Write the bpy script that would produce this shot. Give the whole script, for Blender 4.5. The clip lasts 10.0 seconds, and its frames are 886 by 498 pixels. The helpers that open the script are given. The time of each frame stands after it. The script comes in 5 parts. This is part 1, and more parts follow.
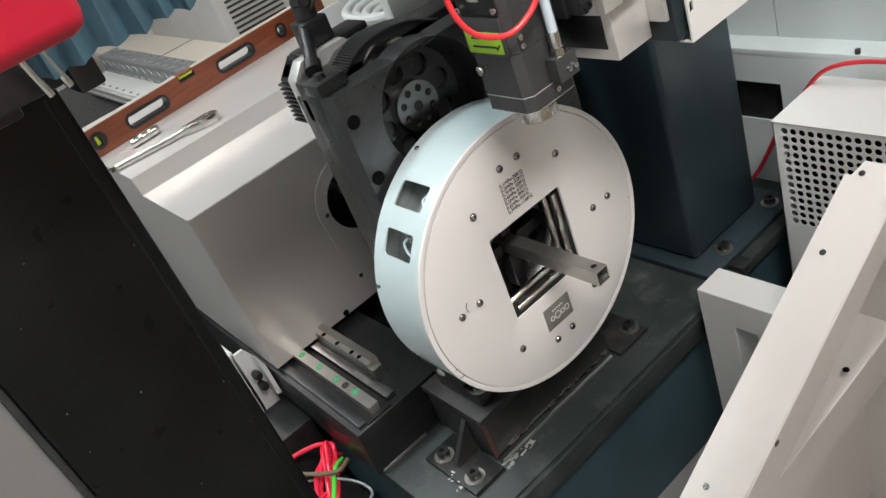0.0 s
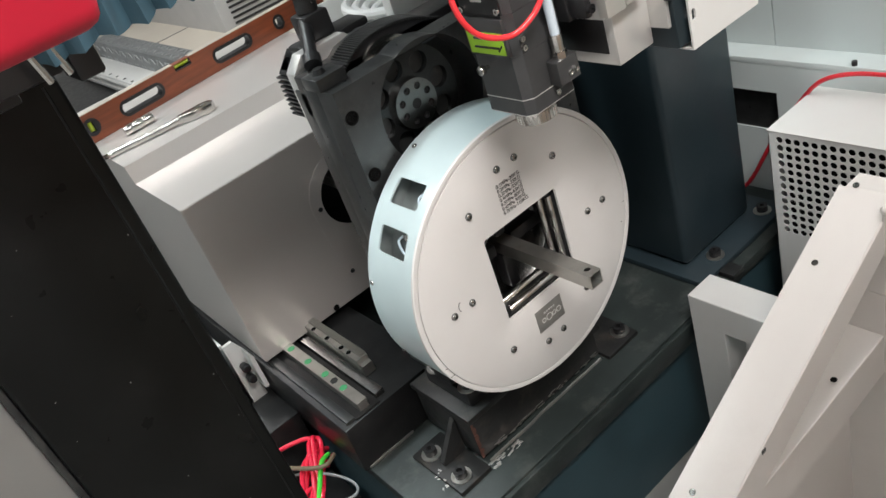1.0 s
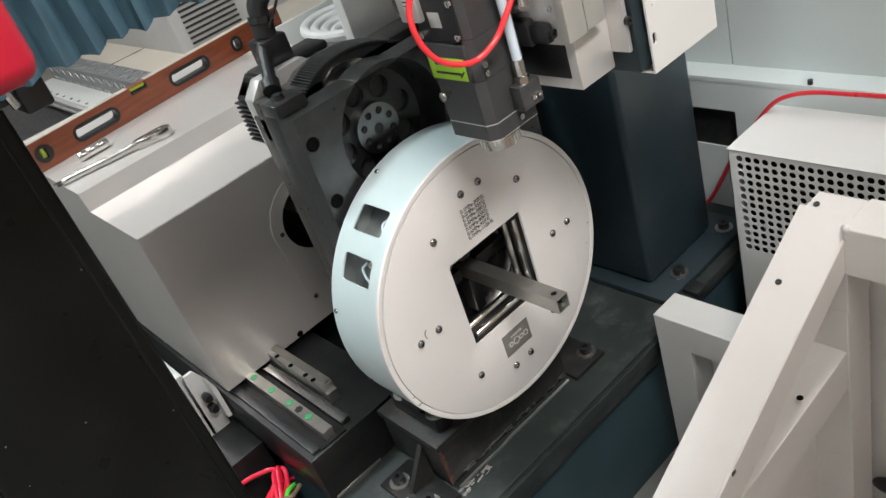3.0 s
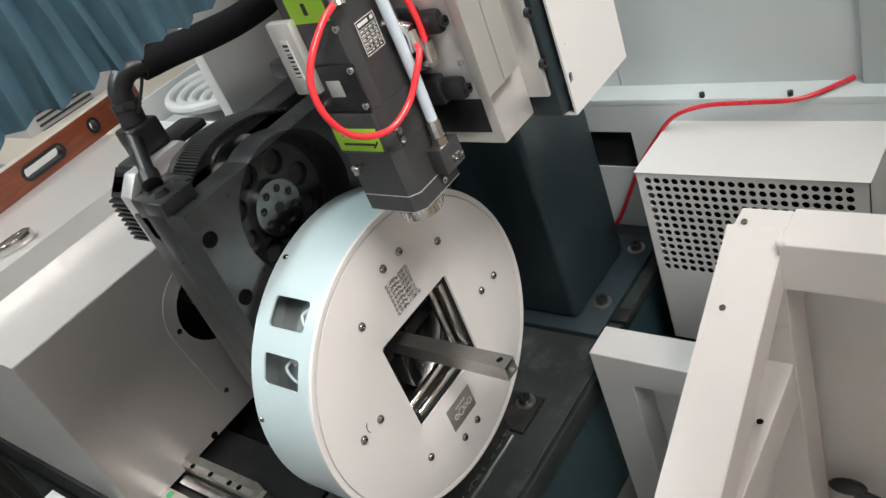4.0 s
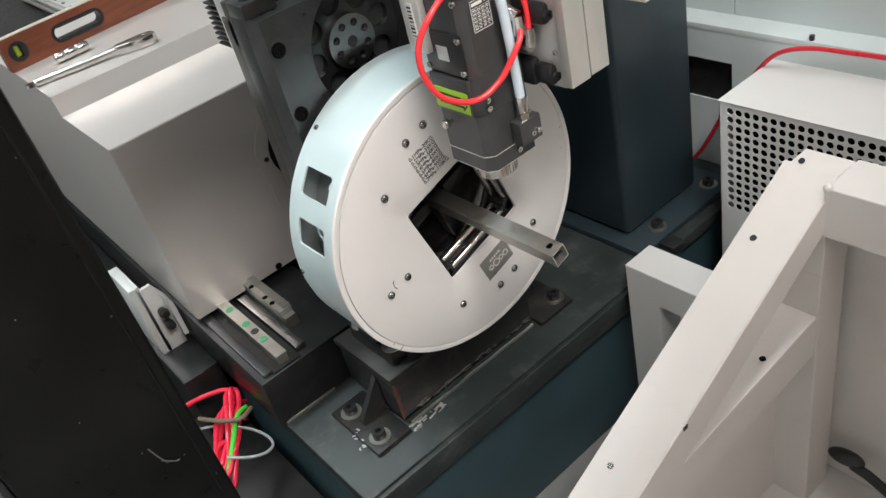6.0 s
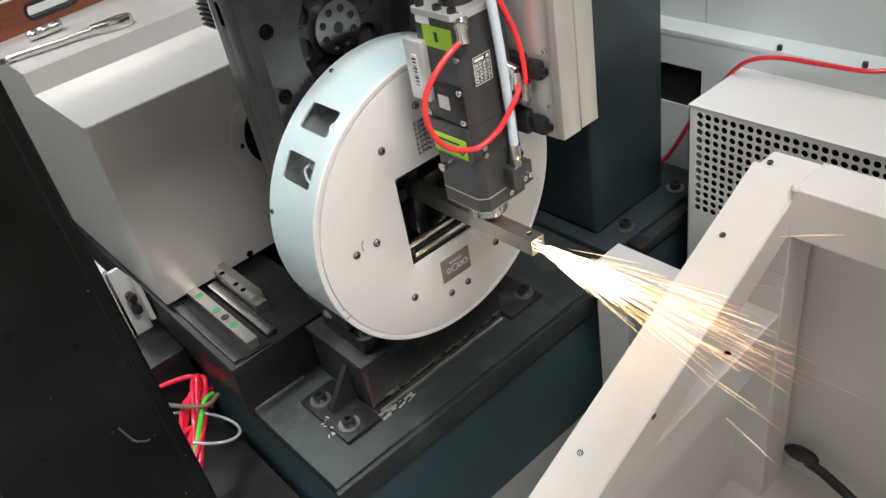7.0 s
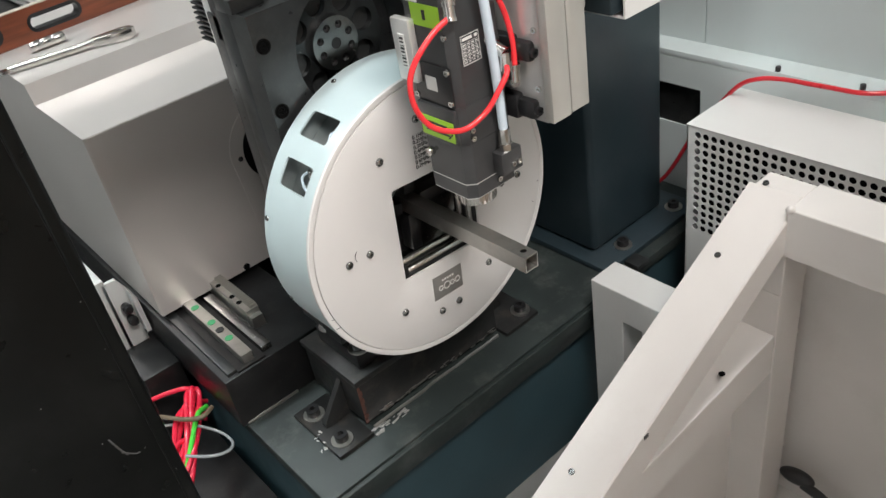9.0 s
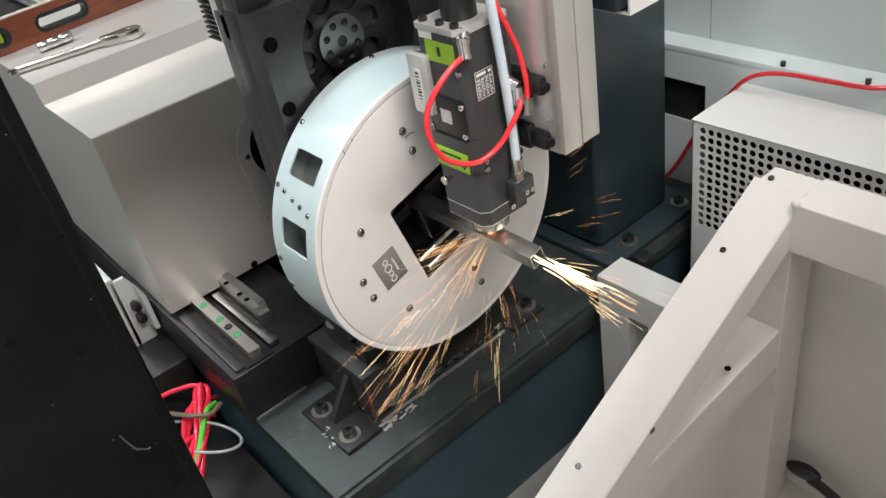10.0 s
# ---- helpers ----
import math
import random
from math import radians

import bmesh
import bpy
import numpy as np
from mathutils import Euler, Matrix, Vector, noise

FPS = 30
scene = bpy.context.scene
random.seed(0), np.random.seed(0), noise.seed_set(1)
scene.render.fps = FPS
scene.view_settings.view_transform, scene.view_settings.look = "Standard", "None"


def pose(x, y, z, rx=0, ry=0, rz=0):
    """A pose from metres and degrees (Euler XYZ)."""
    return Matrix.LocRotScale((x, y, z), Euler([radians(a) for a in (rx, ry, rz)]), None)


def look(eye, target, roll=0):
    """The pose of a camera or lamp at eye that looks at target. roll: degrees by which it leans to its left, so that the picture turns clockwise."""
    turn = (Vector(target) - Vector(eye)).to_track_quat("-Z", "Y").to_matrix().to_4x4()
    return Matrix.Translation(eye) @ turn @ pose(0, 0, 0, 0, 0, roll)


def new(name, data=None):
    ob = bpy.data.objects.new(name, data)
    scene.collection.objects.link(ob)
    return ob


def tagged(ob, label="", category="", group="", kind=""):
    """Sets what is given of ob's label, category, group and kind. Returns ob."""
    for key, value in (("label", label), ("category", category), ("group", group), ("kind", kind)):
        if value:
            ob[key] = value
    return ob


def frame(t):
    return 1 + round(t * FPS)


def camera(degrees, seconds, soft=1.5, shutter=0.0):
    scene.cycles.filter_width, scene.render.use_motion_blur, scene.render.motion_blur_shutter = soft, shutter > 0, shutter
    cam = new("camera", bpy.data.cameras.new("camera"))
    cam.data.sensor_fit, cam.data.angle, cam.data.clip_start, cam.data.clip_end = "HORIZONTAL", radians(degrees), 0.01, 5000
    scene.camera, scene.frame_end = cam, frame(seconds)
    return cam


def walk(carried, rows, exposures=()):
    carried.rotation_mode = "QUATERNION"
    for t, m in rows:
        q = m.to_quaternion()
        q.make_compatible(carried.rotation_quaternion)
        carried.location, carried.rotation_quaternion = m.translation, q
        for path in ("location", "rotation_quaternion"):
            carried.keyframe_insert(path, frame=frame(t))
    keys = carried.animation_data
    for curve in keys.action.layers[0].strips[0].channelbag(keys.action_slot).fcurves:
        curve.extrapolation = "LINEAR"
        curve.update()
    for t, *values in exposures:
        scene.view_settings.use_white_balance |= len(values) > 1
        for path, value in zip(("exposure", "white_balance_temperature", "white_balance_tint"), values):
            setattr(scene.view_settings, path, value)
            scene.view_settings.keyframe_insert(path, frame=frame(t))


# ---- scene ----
cam = camera(57.19, 10.0)
# seconds, eye, then yaw, pitch and roll in degrees; the origin is the centre of the chuck's front face
VIEWS = [
    (0.0, -0.6651, -0.9274, 0.7643, -28.342, -31.181, -22.523),
    (0.5, -0.6730, -0.9193, 0.7686, -28.273, -31.555, -21.449),
    (1.0, -0.6688, -0.9201, 0.7699, -29.092, -31.722, -20.387),
    (1.5, -0.6741, -0.9160, 0.7809, -29.807, -31.539, -19.730),
    (2.0, -0.6633, -0.9085, 0.7720, -30.740, -31.347, -19.376),
    (3.5, -0.6388, -0.8892, 0.7783, -35.589, -32.124, -20.738),
    (4.0, -0.6001, -0.7701, 0.7819, -42.277, -32.467, -23.216),
    (4.5, -0.5844, -0.7758, 0.7785, -41.938, -32.214, -23.187),
    (5.0, -0.5644, -0.8568, 0.7435, -34.340, -33.513, -19.608),
    (5.5, -0.5811, -0.8996, 0.7215, -30.811, -34.604, -16.543),
    (7.0, -0.6599, -0.8992, 0.7032, -35.430, -35.558, -11.348),
    (7.5, -0.6519, -0.9027, 0.6994, -35.719, -35.020, -10.795),
    (8.0, -0.6485, -0.9030, 0.6945, -35.653, -34.637, -10.526),
    (8.5, -0.6456, -0.9026, 0.6998, -35.653, -34.584, -10.390),
    (9.0, -0.6484, -0.9076, 0.7024, -35.386, -34.492, -10.551),
    (9.5, -0.6528, -0.9110, 0.7050, -35.128, -34.524, -10.852),
    (10.0, -0.6540, -0.9125, 0.7058, -34.873, -34.608, -11.114),
]


def view(x, y, z, yaw, pitch, roll):
    a, b = radians(yaw), radians(pitch)
    ahead = Vector((-math.sin(a) * math.cos(b), math.cos(a) * math.cos(b), math.sin(b)))
    return look((x, y, z), Vector((x, y, z)) + ahead, roll)


walk(cam, [(r[0], view(*r[1:])) for r in VIEWS])
# == end of camera ==
# ---- world, lamps ----
world = bpy.data.worlds.new("workshop_air")
scene.world = world
world.use_nodes = True
world.node_tree.nodes["Background"].inputs[0].default_value = (0.55, 0.62, 0.68, 1)
world.node_tree.nodes["Background"].inputs[1].default_value = 0.25

FLOOR = -0.80
LIGHTS = [  # place, size x, size y, watts, colour; all out of view
    (-1.1, 0.75, 2.5, 1.5, 0.4, 45, (0.82, 0.97, 1.0)),
    # added over the frame to whiten its top faces
    (0.60, -0.62, 2.5, 1.3, 0.35, 20, (0.97, 0.98, 1.0)),
    (-0.4, -1.85, 2.5, 1.5, 0.5, 108, (1.0, 0.955, 0.925)),
    (-0.6, 2.6, 2.5, 1.5, 0.4, 24, (0.98, 0.97, 0.98)),
]


# ---- mesh helpers ----
def box(bm, x0, x1, y0, y1, z0, z1, bevel=0.0, seg=2):
    before = set(bm.verts)
    v = [bm.verts.new((x, y, z)) for x in (x0, x1) for y in (y0, y1) for z in (z0, z1)]
    quads = [(0, 1, 3, 2), (4, 6, 7, 5), (0, 4, 5, 1), (2, 3, 7, 6), (0, 2, 6, 4), (1, 5, 7, 3)]
    faces = [bm.faces.new([v[i] for i in q]) for q in quads]
    if bevel:
        edges = list({e for f in faces for e in f.edges})
        bmesh.ops.bevel(bm, geom=edges, offset=bevel, segments=seg, profile=0.5, affect="EDGES", clamp_overlap=True)
    return [w for w in bm.verts if w not in before]


def made_box(*a, **k):
    bm = bmesh.new()
    box(bm, *a, **k)
    return bm


def turned(bm, verts, m):
    bmesh.ops.transform(bm, matrix=m, verts=verts)


def rod(bm, p, q, r, n=16, r2=None, bevel=0.0):
    """A cylinder or cone from p to q."""
    p, q = Vector(p), Vector(q)
    m = Matrix.Translation((p + q) / 2) @ (q - p).to_track_quat("Z", "Y").to_matrix().to_4x4()
    out = bmesh.ops.create_cone(bm, cap_ends=True, segments=n, radius1=r, radius2=r if r2 is None else r2, depth=(q - p).length, matrix=m)
    verts = out["verts"]
    if bevel:
        caps = [e for e in {e for v in verts for e in v.link_edges} if any(len(f.verts) > 4 for f in e.link_faces)]
        bmesh.ops.bevel(bm, geom=caps, offset=bevel, segments=2, profile=0.5, affect="EDGES")
    return verts


def rounded(w, h, r, n=5, cx=0.0, cy=0.0):
    """The outline of a rounded rectangle, counterclockwise."""
    pts = []
    for sx, sy, a0 in ((1, 1, 0), (-1, 1, 90), (-1, -1, 180), (1, -1, 270)):
        for i in range(n + 1):
            a = radians(a0 + 90 * i / n)
            pts.append((cx + sx * (w / 2 - r) + r * math.cos(a), cy + sy * (h / 2 - r) + r * math.sin(a)))
    return pts


def circle(r, n=48, cx=0.0, cy=0.0):
    return [(cx + r * math.cos(2 * math.pi * i / n), cy + r * math.sin(2 * math.pi * i / n)) for i in range(n)]


def sheet(bm, outer, holes, depth, m=None):
    """A plate in the xy plane with holes through it, from z = 0 down to -depth."""
    loops = [outer] + list(holes)
    rings = []
    for z in (0.0, -depth):
        edges, ring = [], []
        for pts in loops:
            vs = [bm.verts.new((x, y, z)) for x, y in pts]
            ring.append(vs)
            edges += [bm.edges.new((vs[i], vs[(i + 1) % len(vs)])) for i in range(len(vs))]
        bmesh.ops.triangle_fill(bm, use_beauty=True, use_dissolve=False, edges=edges)
        rings.append(ring)
    for top, low in zip(*rings):
        for i in range(len(top)):
            j = (i + 1) % len(top)
            bm.faces.new((top[i], top[j], low[j], low[i]))
    verts = [v for ring in rings for vs in ring for v in vs]
    bmesh.ops.recalc_face_normals(bm, faces=list({f for v in verts for f in v.link_faces}))
    if m is not None:
        bmesh.ops.transform(bm, matrix=m, verts=verts)
    return verts


def smooth_path(pts, n=8):
    """A Catmull-Rom line through points."""
    p = [Vector(q) for q in pts]
    p = [2 * p[0] - p[1]] + p + [2 * p[-1] - p[-2]]
    out = []
    for i in range(1, len(p) - 2):
        for k in range(n):
            t = k / n
            a, b, c, d = p[i - 1], p[i], p[i + 1], p[i + 2]
            out.append(0.5 * (2 * b + (c - a) * t + (2 * a - 5 * b + 4 * c - d) * t * t + (3 * b - a - 3 * c + d) * t ** 3))
    return out + [p[-2]]


def hose(bm, pts, r, n=10, steps=8):
    line = smooth_path(pts, steps)
    up, rings = Vector((0.3, 0.2, 0.9)).normalized(), []
    for i, p in enumerate(line):
        d = (line[min(i + 1, len(line) - 1)] - line[max(i - 1, 0)]).normalized()
        up = (up - d * up.dot(d)).normalized()
        side = d.cross(up)
        rings.append([bm.verts.new(p + r * (math.cos(a) * up + math.sin(a) * side)) for a in (2 * math.pi * k / n for k in range(n))])
    for a, b in zip(rings, rings[1:]):
        for k in range(n):
            bm.faces.new((a[k], a[(k + 1) % n], b[(k + 1) % n], b[k]))
    bm.faces.new(rings[0][::-1])
    bm.faces.new(rings[-1])


def extruded(bm, pts, y0, y1):
    """An outline in the xz plane, run from y0 to y1."""
    a = [bm.verts.new((x, y0, z)) for x, z in pts]
    b = [bm.verts.new((x, y1, z)) for x, z in pts]
    bm.faces.new(a), bm.faces.new(b[::-1])
    for i in range(len(pts)):
        j = (i + 1) % len(pts)
        bm.faces.new((a[i], b[i], b[j], a[j]))
    bmesh.ops.recalc_face_normals(bm, faces=list({f for v in a + b for f in v.link_faces}))
    return a + b


def softened(bm, offset, angle=30, seg=2):
    """Rounds the sharp edges of a mesh."""
    edges = [e for e in bm.edges if len(e.link_faces) == 2 and e.calc_face_angle(0) > radians(angle)]
    bmesh.ops.bevel(bm, geom=edges, offset=offset, segments=seg, profile=0.5, affect="EDGES", clamp_overlap=True)


def mesh_of(name, bm, material, smooth=35):
    bmesh.ops.recalc_face_normals(bm, faces=bm.faces[:])
    me = bpy.data.meshes.new(name)
    bm.to_mesh(me)
    bm.free()
    me.materials.append(material)
    if smooth:
        me.shade_smooth()
        me.set_sharp_from_angle(angle=radians(smooth))
    return me


def part(name, bm, material, parent=None, label="", at=None, smooth=35):
    ob = new(name, mesh_of(name, bm, material, smooth))
    ob.parent = parent
    if at is not None:
        ob.matrix_basis = at
    return tagged(ob, label)


def thing(name, label, category, group="", kind="", at=None):
    ob = new(name)
    ob.empty_display_size = 0.02
    if at is not None:
        ob.matrix_basis = at
    return tagged(ob, label, category, group, kind)


FACE = Matrix(((1, 0, 0, 0), (0, 0, -1, 0), (0, 1, 0, 0), (0, 0, 0, 1)))  # drawing plane xy to world xz, its front towards -y


# ---- materials ----
def material(name, colour, rough=0.5, metal=0.0, vary=0.08, scale=12.0, bump=0.0, bump_scale=200.0, coat=0.0, dirt=None, dirt_amount=0.0,
             dirt_scale=6.0, stretch=(1, 1, 1), rough_vary=0.08, emit=0.0, transmission=0.0, alpha=1.0, spec=0.5):
    m = bpy.data.materials.new(name)
    m.use_nodes = True
    nt = m.node_tree
    b = nt.nodes["Principled BSDF"]
    add, link = nt.nodes.new, nt.links.new
    co = add("ShaderNodeTexCoord")
    mp = add("ShaderNodeMapping")
    mp.inputs["Scale"].default_value = stretch
    link(co.outputs["Object"], mp.inputs[0])
    big = add("ShaderNodeTexNoise")
    big.inputs["Scale"].default_value, big.inputs["Detail"].default_value = scale, 6
    link(mp.outputs[0], big.inputs["Vector"])
    ramp = add("ShaderNodeValToRGB")
    c = Vector(colour)
    ramp.color_ramp.elements[0].position, ramp.color_ramp.elements[1].position = 0.3, 0.7
    ramp.color_ramp.elements[0].color = (*(c * (1 - vary)), 1)
    ramp.color_ramp.elements[1].color = (*[min(1, v * (1 + vary)) for v in c], 1)
    link(big.outputs[0], ramp.inputs[0])
    col = ramp.outputs[0]
    if dirt:
        n2 = add("ShaderNodeTexNoise")
        n2.inputs["Scale"].default_value, n2.inputs["Detail"].default_value, n2.inputs["Roughness"].default_value = dirt_scale, 9, 0.7
        link(co.outputs["Object"], n2.inputs["Vector"])
        r2 = add("ShaderNodeValToRGB")
        r2.color_ramp.elements[0].position, r2.color_ramp.elements[1].position = 0.52, 0.72
        r2.color_ramp.elements[0].color, r2.color_ramp.elements[1].color = (0, 0, 0, 1), (dirt_amount,) * 3 + (1,)
        link(n2.outputs[0], r2.inputs[0])
        mix = add("ShaderNodeMix")
        mix.data_type = "RGBA"
        link(r2.outputs[0], mix.inputs["Factor"])
        link(col, mix.inputs["A"])
        mix.inputs["B"].default_value = (*dirt, 1)
        col = mix.outputs["Result"]
    link(col, b.inputs["Base Color"])
    rr = add("ShaderNodeMapRange")
    rr.inputs["To Min"].default_value, rr.inputs["To Max"].default_value = max(0.02, rough - rough_vary), min(1, rough + rough_vary)
    fine = add("ShaderNodeTexNoise")
    fine.inputs["Scale"].default_value, fine.inputs["Detail"].default_value = scale * 4, 5
    link(mp.outputs[0], fine.inputs["Vector"])
    link(fine.outputs[0], rr.inputs[0])
    link(rr.outputs[0], b.inputs["Roughness"])
    b.inputs["Metallic"].default_value = metal
    b.inputs["Coat Weight"].default_value = coat
    b.inputs["Specular IOR Level"].default_value = spec
    b.inputs["Transmission Weight"].default_value = transmission
    if bump:
        n3 = add("ShaderNodeTexNoise")
        n3.inputs["Scale"].default_value, n3.inputs["Detail"].default_value = bump_scale, 4
        link(mp.outputs[0], n3.inputs["Vector"])
        bp = add("ShaderNodeBump")
        bp.inputs["Strength"].default_value, bp.inputs["Distance"].default_value = bump, 0.001
        link(n3.outputs[0], bp.inputs["Height"])
        link(bp.outputs[0], b.inputs["Normal"])
    if emit:
        b.inputs["Emission Color"].default_value = (*colour, 1)
        b.inputs["Emission Strength"].default_value = emit
    return m


WHITE = material("white_powder_coat", (0.64, 0.64, 0.625), 0.38, vary=0.02, scale=5, bump=0.12, bump_scale=900, dirt=(0.35, 0.32, 0.28), dirt_amount=0.12, dirt_scale=4)
WALL = material("pale_grey_sheet", (0.49, 0.55, 0.55), 0.45, vary=0.03, scale=3, bump=0.1, bump_scale=700, dirt=(0.3, 0.3, 0.28), dirt_amount=0.1)
CHUCK = material("satin_white_chuck_paint", (0.66, 0.645, 0.63), 0.36, vary=0.02, scale=9, bump=0.06, bump_scale=1100, dirt=(0.45, 0.42, 0.38), dirt_amount=0.14, dirt_scale=9)
RIM = material("brushed_pale_aluminium", (0.58, 0.685, 0.70), 0.34, metal=0.25, vary=0.03, scale=14, bump=0.05, bump_scale=600)
COVER = material("satin_stainless_sheet", (0.71, 0.665, 0.635), 0.31, metal=0.46, vary=0.04, scale=3, dirt=(0.62, 0.58, 0.55), dirt_amount=0.15, dirt_scale=3, rough_vary=0.03)
BASE = material("dark_teal_machine_paint", (0.032, 0.066, 0.080), 0.40, vary=0.22, scale=5, bump=0.2, bump_scale=90, dirt=(0.05, 0.07, 0.075), dirt_amount=0.35, dirt_scale=5)
BED_TOP = material("scuffed_dark_bed_paint", (0.023, 0.030, 0.029), 0.40, spec=0.35, vary=0.3, scale=9, bump=0.25, bump_scale=110, dirt=(0.12, 0.125, 0.115), dirt_amount=0.45, dirt_scale=12, rough_vary=0.14)
COLUMN = material("blue_black_column_paint", (0.018, 0.030, 0.037), 0.36, vary=0.15, scale=4, bump=0.1, bump_scale=60, dirt=(0.05, 0.06, 0.07), dirt_amount=0.3)
PEDESTAL = material("worn_black_steel", (0.019, 0.0195, 0.0195), 0.40, spec=0.35, vary=0.35, scale=16, bump=0.3, bump_scale=140, dirt=(0.12, 0.095, 0.075), dirt_amount=0.35, dirt_scale=22, rough_vary=0.15)
OIL_BLACK = material("oily_black_steel", (0.013, 0.013, 0.0135), 0.34, spec=0.3, vary=0.35, scale=18, bump=0.2, bump_scale=160, dirt=(0.05, 0.045, 0.04), dirt_amount=0.35, dirt_scale=25, rough_vary=0.12)
BUNDLE_RED = material("pinkish_red_hose", (0.80, 0.025, 0.065), 0.25, vary=0.06, scale=20, coat=0.3)
RUST = material("brown_rust_stain", (0.085, 0.034, 0.024), 0.7, vary=0.35, scale=60, bump=0.4, bump_scale=300, dirt=(0.03, 0.025, 0.022), dirt_amount=0.8, dirt_scale=60)
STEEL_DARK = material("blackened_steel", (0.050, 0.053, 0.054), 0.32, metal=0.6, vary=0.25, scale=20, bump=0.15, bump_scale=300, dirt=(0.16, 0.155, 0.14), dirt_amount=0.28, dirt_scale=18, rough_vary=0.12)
STEEL = material("bright_steel", (0.62, 0.60, 0.57), 0.22, metal=1.0, vary=0.08, scale=40, bump=0.05, bump_scale=500)
STEEL_WORN = material("ground_steel", (0.50, 0.49, 0.46), 0.34, metal=0.95, vary=0.12, scale=30, bump=0.1, bump_scale=300, dirt=(0.15, 0.13, 0.10), dirt_amount=0.3, dirt_scale=30)
BLACK = material("satin_black_anodised", (0.015, 0.015, 0.016), 0.33, vary=0.12, scale=20, bump=0.08, bump_scale=800)
BLACK_METAL = material("grey_black_anodised_head", (0.072, 0.073, 0.075), 0.32, metal=0.45, vary=0.12, scale=20, bump=0.06, bump_scale=900, dirt=(0.10, 0.10, 0.10), dirt_amount=0.25, dirt_scale=25)
RUBBER = material("black_rubber", (0.012, 0.012, 0.012), 0.55, vary=0.15, scale=30, bump=0.3, bump_scale=300)
ALU = material("bare_aluminium", (0.68, 0.67, 0.65), 0.32, metal=0.55, vary=0.04, scale=25, bump=0.04, bump_scale=500)
POST_BLACK = material("black_door_post_paint", (0.0060, 0.0066, 0.0062), 0.30, spec=0.20, vary=0.2, scale=6, bump=0.05, bump_scale=300, dirt=(0.03, 0.03, 0.03), dirt_amount=0.2)
RED_PAINT = material("red_door_paint", (0.42, 0.008, 0.028), 0.4, vary=0.04, scale=5, bump=0.06, bump_scale=500)
RED_HOSE = material("red_polyurethane_hose", (0.85, 0.035, 0.045), 0.22, vary=0.05, scale=20, coat=0.4)
CLEAR_HOSE = material("milky_clear_hose", (0.62, 0.72, 0.80), 0.25, vary=0.03, scale=20, coat=0.4)
GREEN = material("lime_green_label", (0.30, 0.55, 0.03), 0.45, vary=0.05, scale=20)
HUB = material("dark_ground_steel", (0.26, 0.26, 0.255), 0.24, metal=1.0, vary=0.12, scale=30, bump=0.06, bump_scale=400)
GEAR = material("oiled_black_gear_steel", (0.040, 0.043, 0.044), 0.22, metal=0.7, vary=0.25, scale=25, bump=0.08, bump_scale=300)
DRUM = material("grey_green_drum_steel", (0.30, 0.335, 0.33), 0.4, metal=0.3, vary=0.15, scale=20, bump=0.1, bump_scale=300)
FRAME = material("warm_white_frame_paint", (0.66, 0.635, 0.61), 0.36, vary=0.03, scale=6, bump=0.12, bump_scale=900, dirt=(0.40, 0.35, 0.31), dirt_amount=0.16, dirt_scale=4)
LABEL_GREY = material("grey_metal_label", (0.33, 0.32, 0.30), 0.35, metal=0.5, vary=0.05, scale=40)
INK = material("black_ink", (0.02, 0.02, 0.02), 0.5, vary=0.05)
PAPER = material("white_sticker", (0.75, 0.75, 0.72), 0.5, vary=0.03, scale=30)
WOOD = material("varnished_red_brown_wood", (0.21, 0.052, 0.020), 0.35, vary=0.28, scale=26, stretch=(0.35, 3, 3), bump=0.1, bump_scale=200, coat=0.25)
BELLOWS = material("blue_grey_bellows_cloth", (0.036, 0.080, 0.108), 0.55, vary=0.28, scale=30, stretch=(2, 2, 0.6), bump=0.5, bump_scale=70)
CONCRETE = material("workshop_floor", (0.26, 0.26, 0.25), 0.6, vary=0.15, scale=4, bump=0.3, bump_scale=60, dirt=(0.05, 0.05, 0.05), dirt_amount=0.4, dirt_scale=3)
BEIGE = material("warm_grey_floor_paint", (0.52, 0.47, 0.40), 0.5, vary=0.06, scale=3, bump=0.1, bump_scale=80)
PLASTER = material("workshop_wall", (0.60, 0.60, 0.60), 0.8, vary=0.04, scale=2, bump=0.2, bump_scale=80)
# near-black colour that stands in for the shade inside holes
HOLE_SHADE = material("hole_shade", (0.004, 0.004, 0.004), 0.8, vary=0.05, spec=0.05)
GLOW = material("lamp_tube_glow", (1.0, 0.97, 0.92), 0.5, emit=6.0)


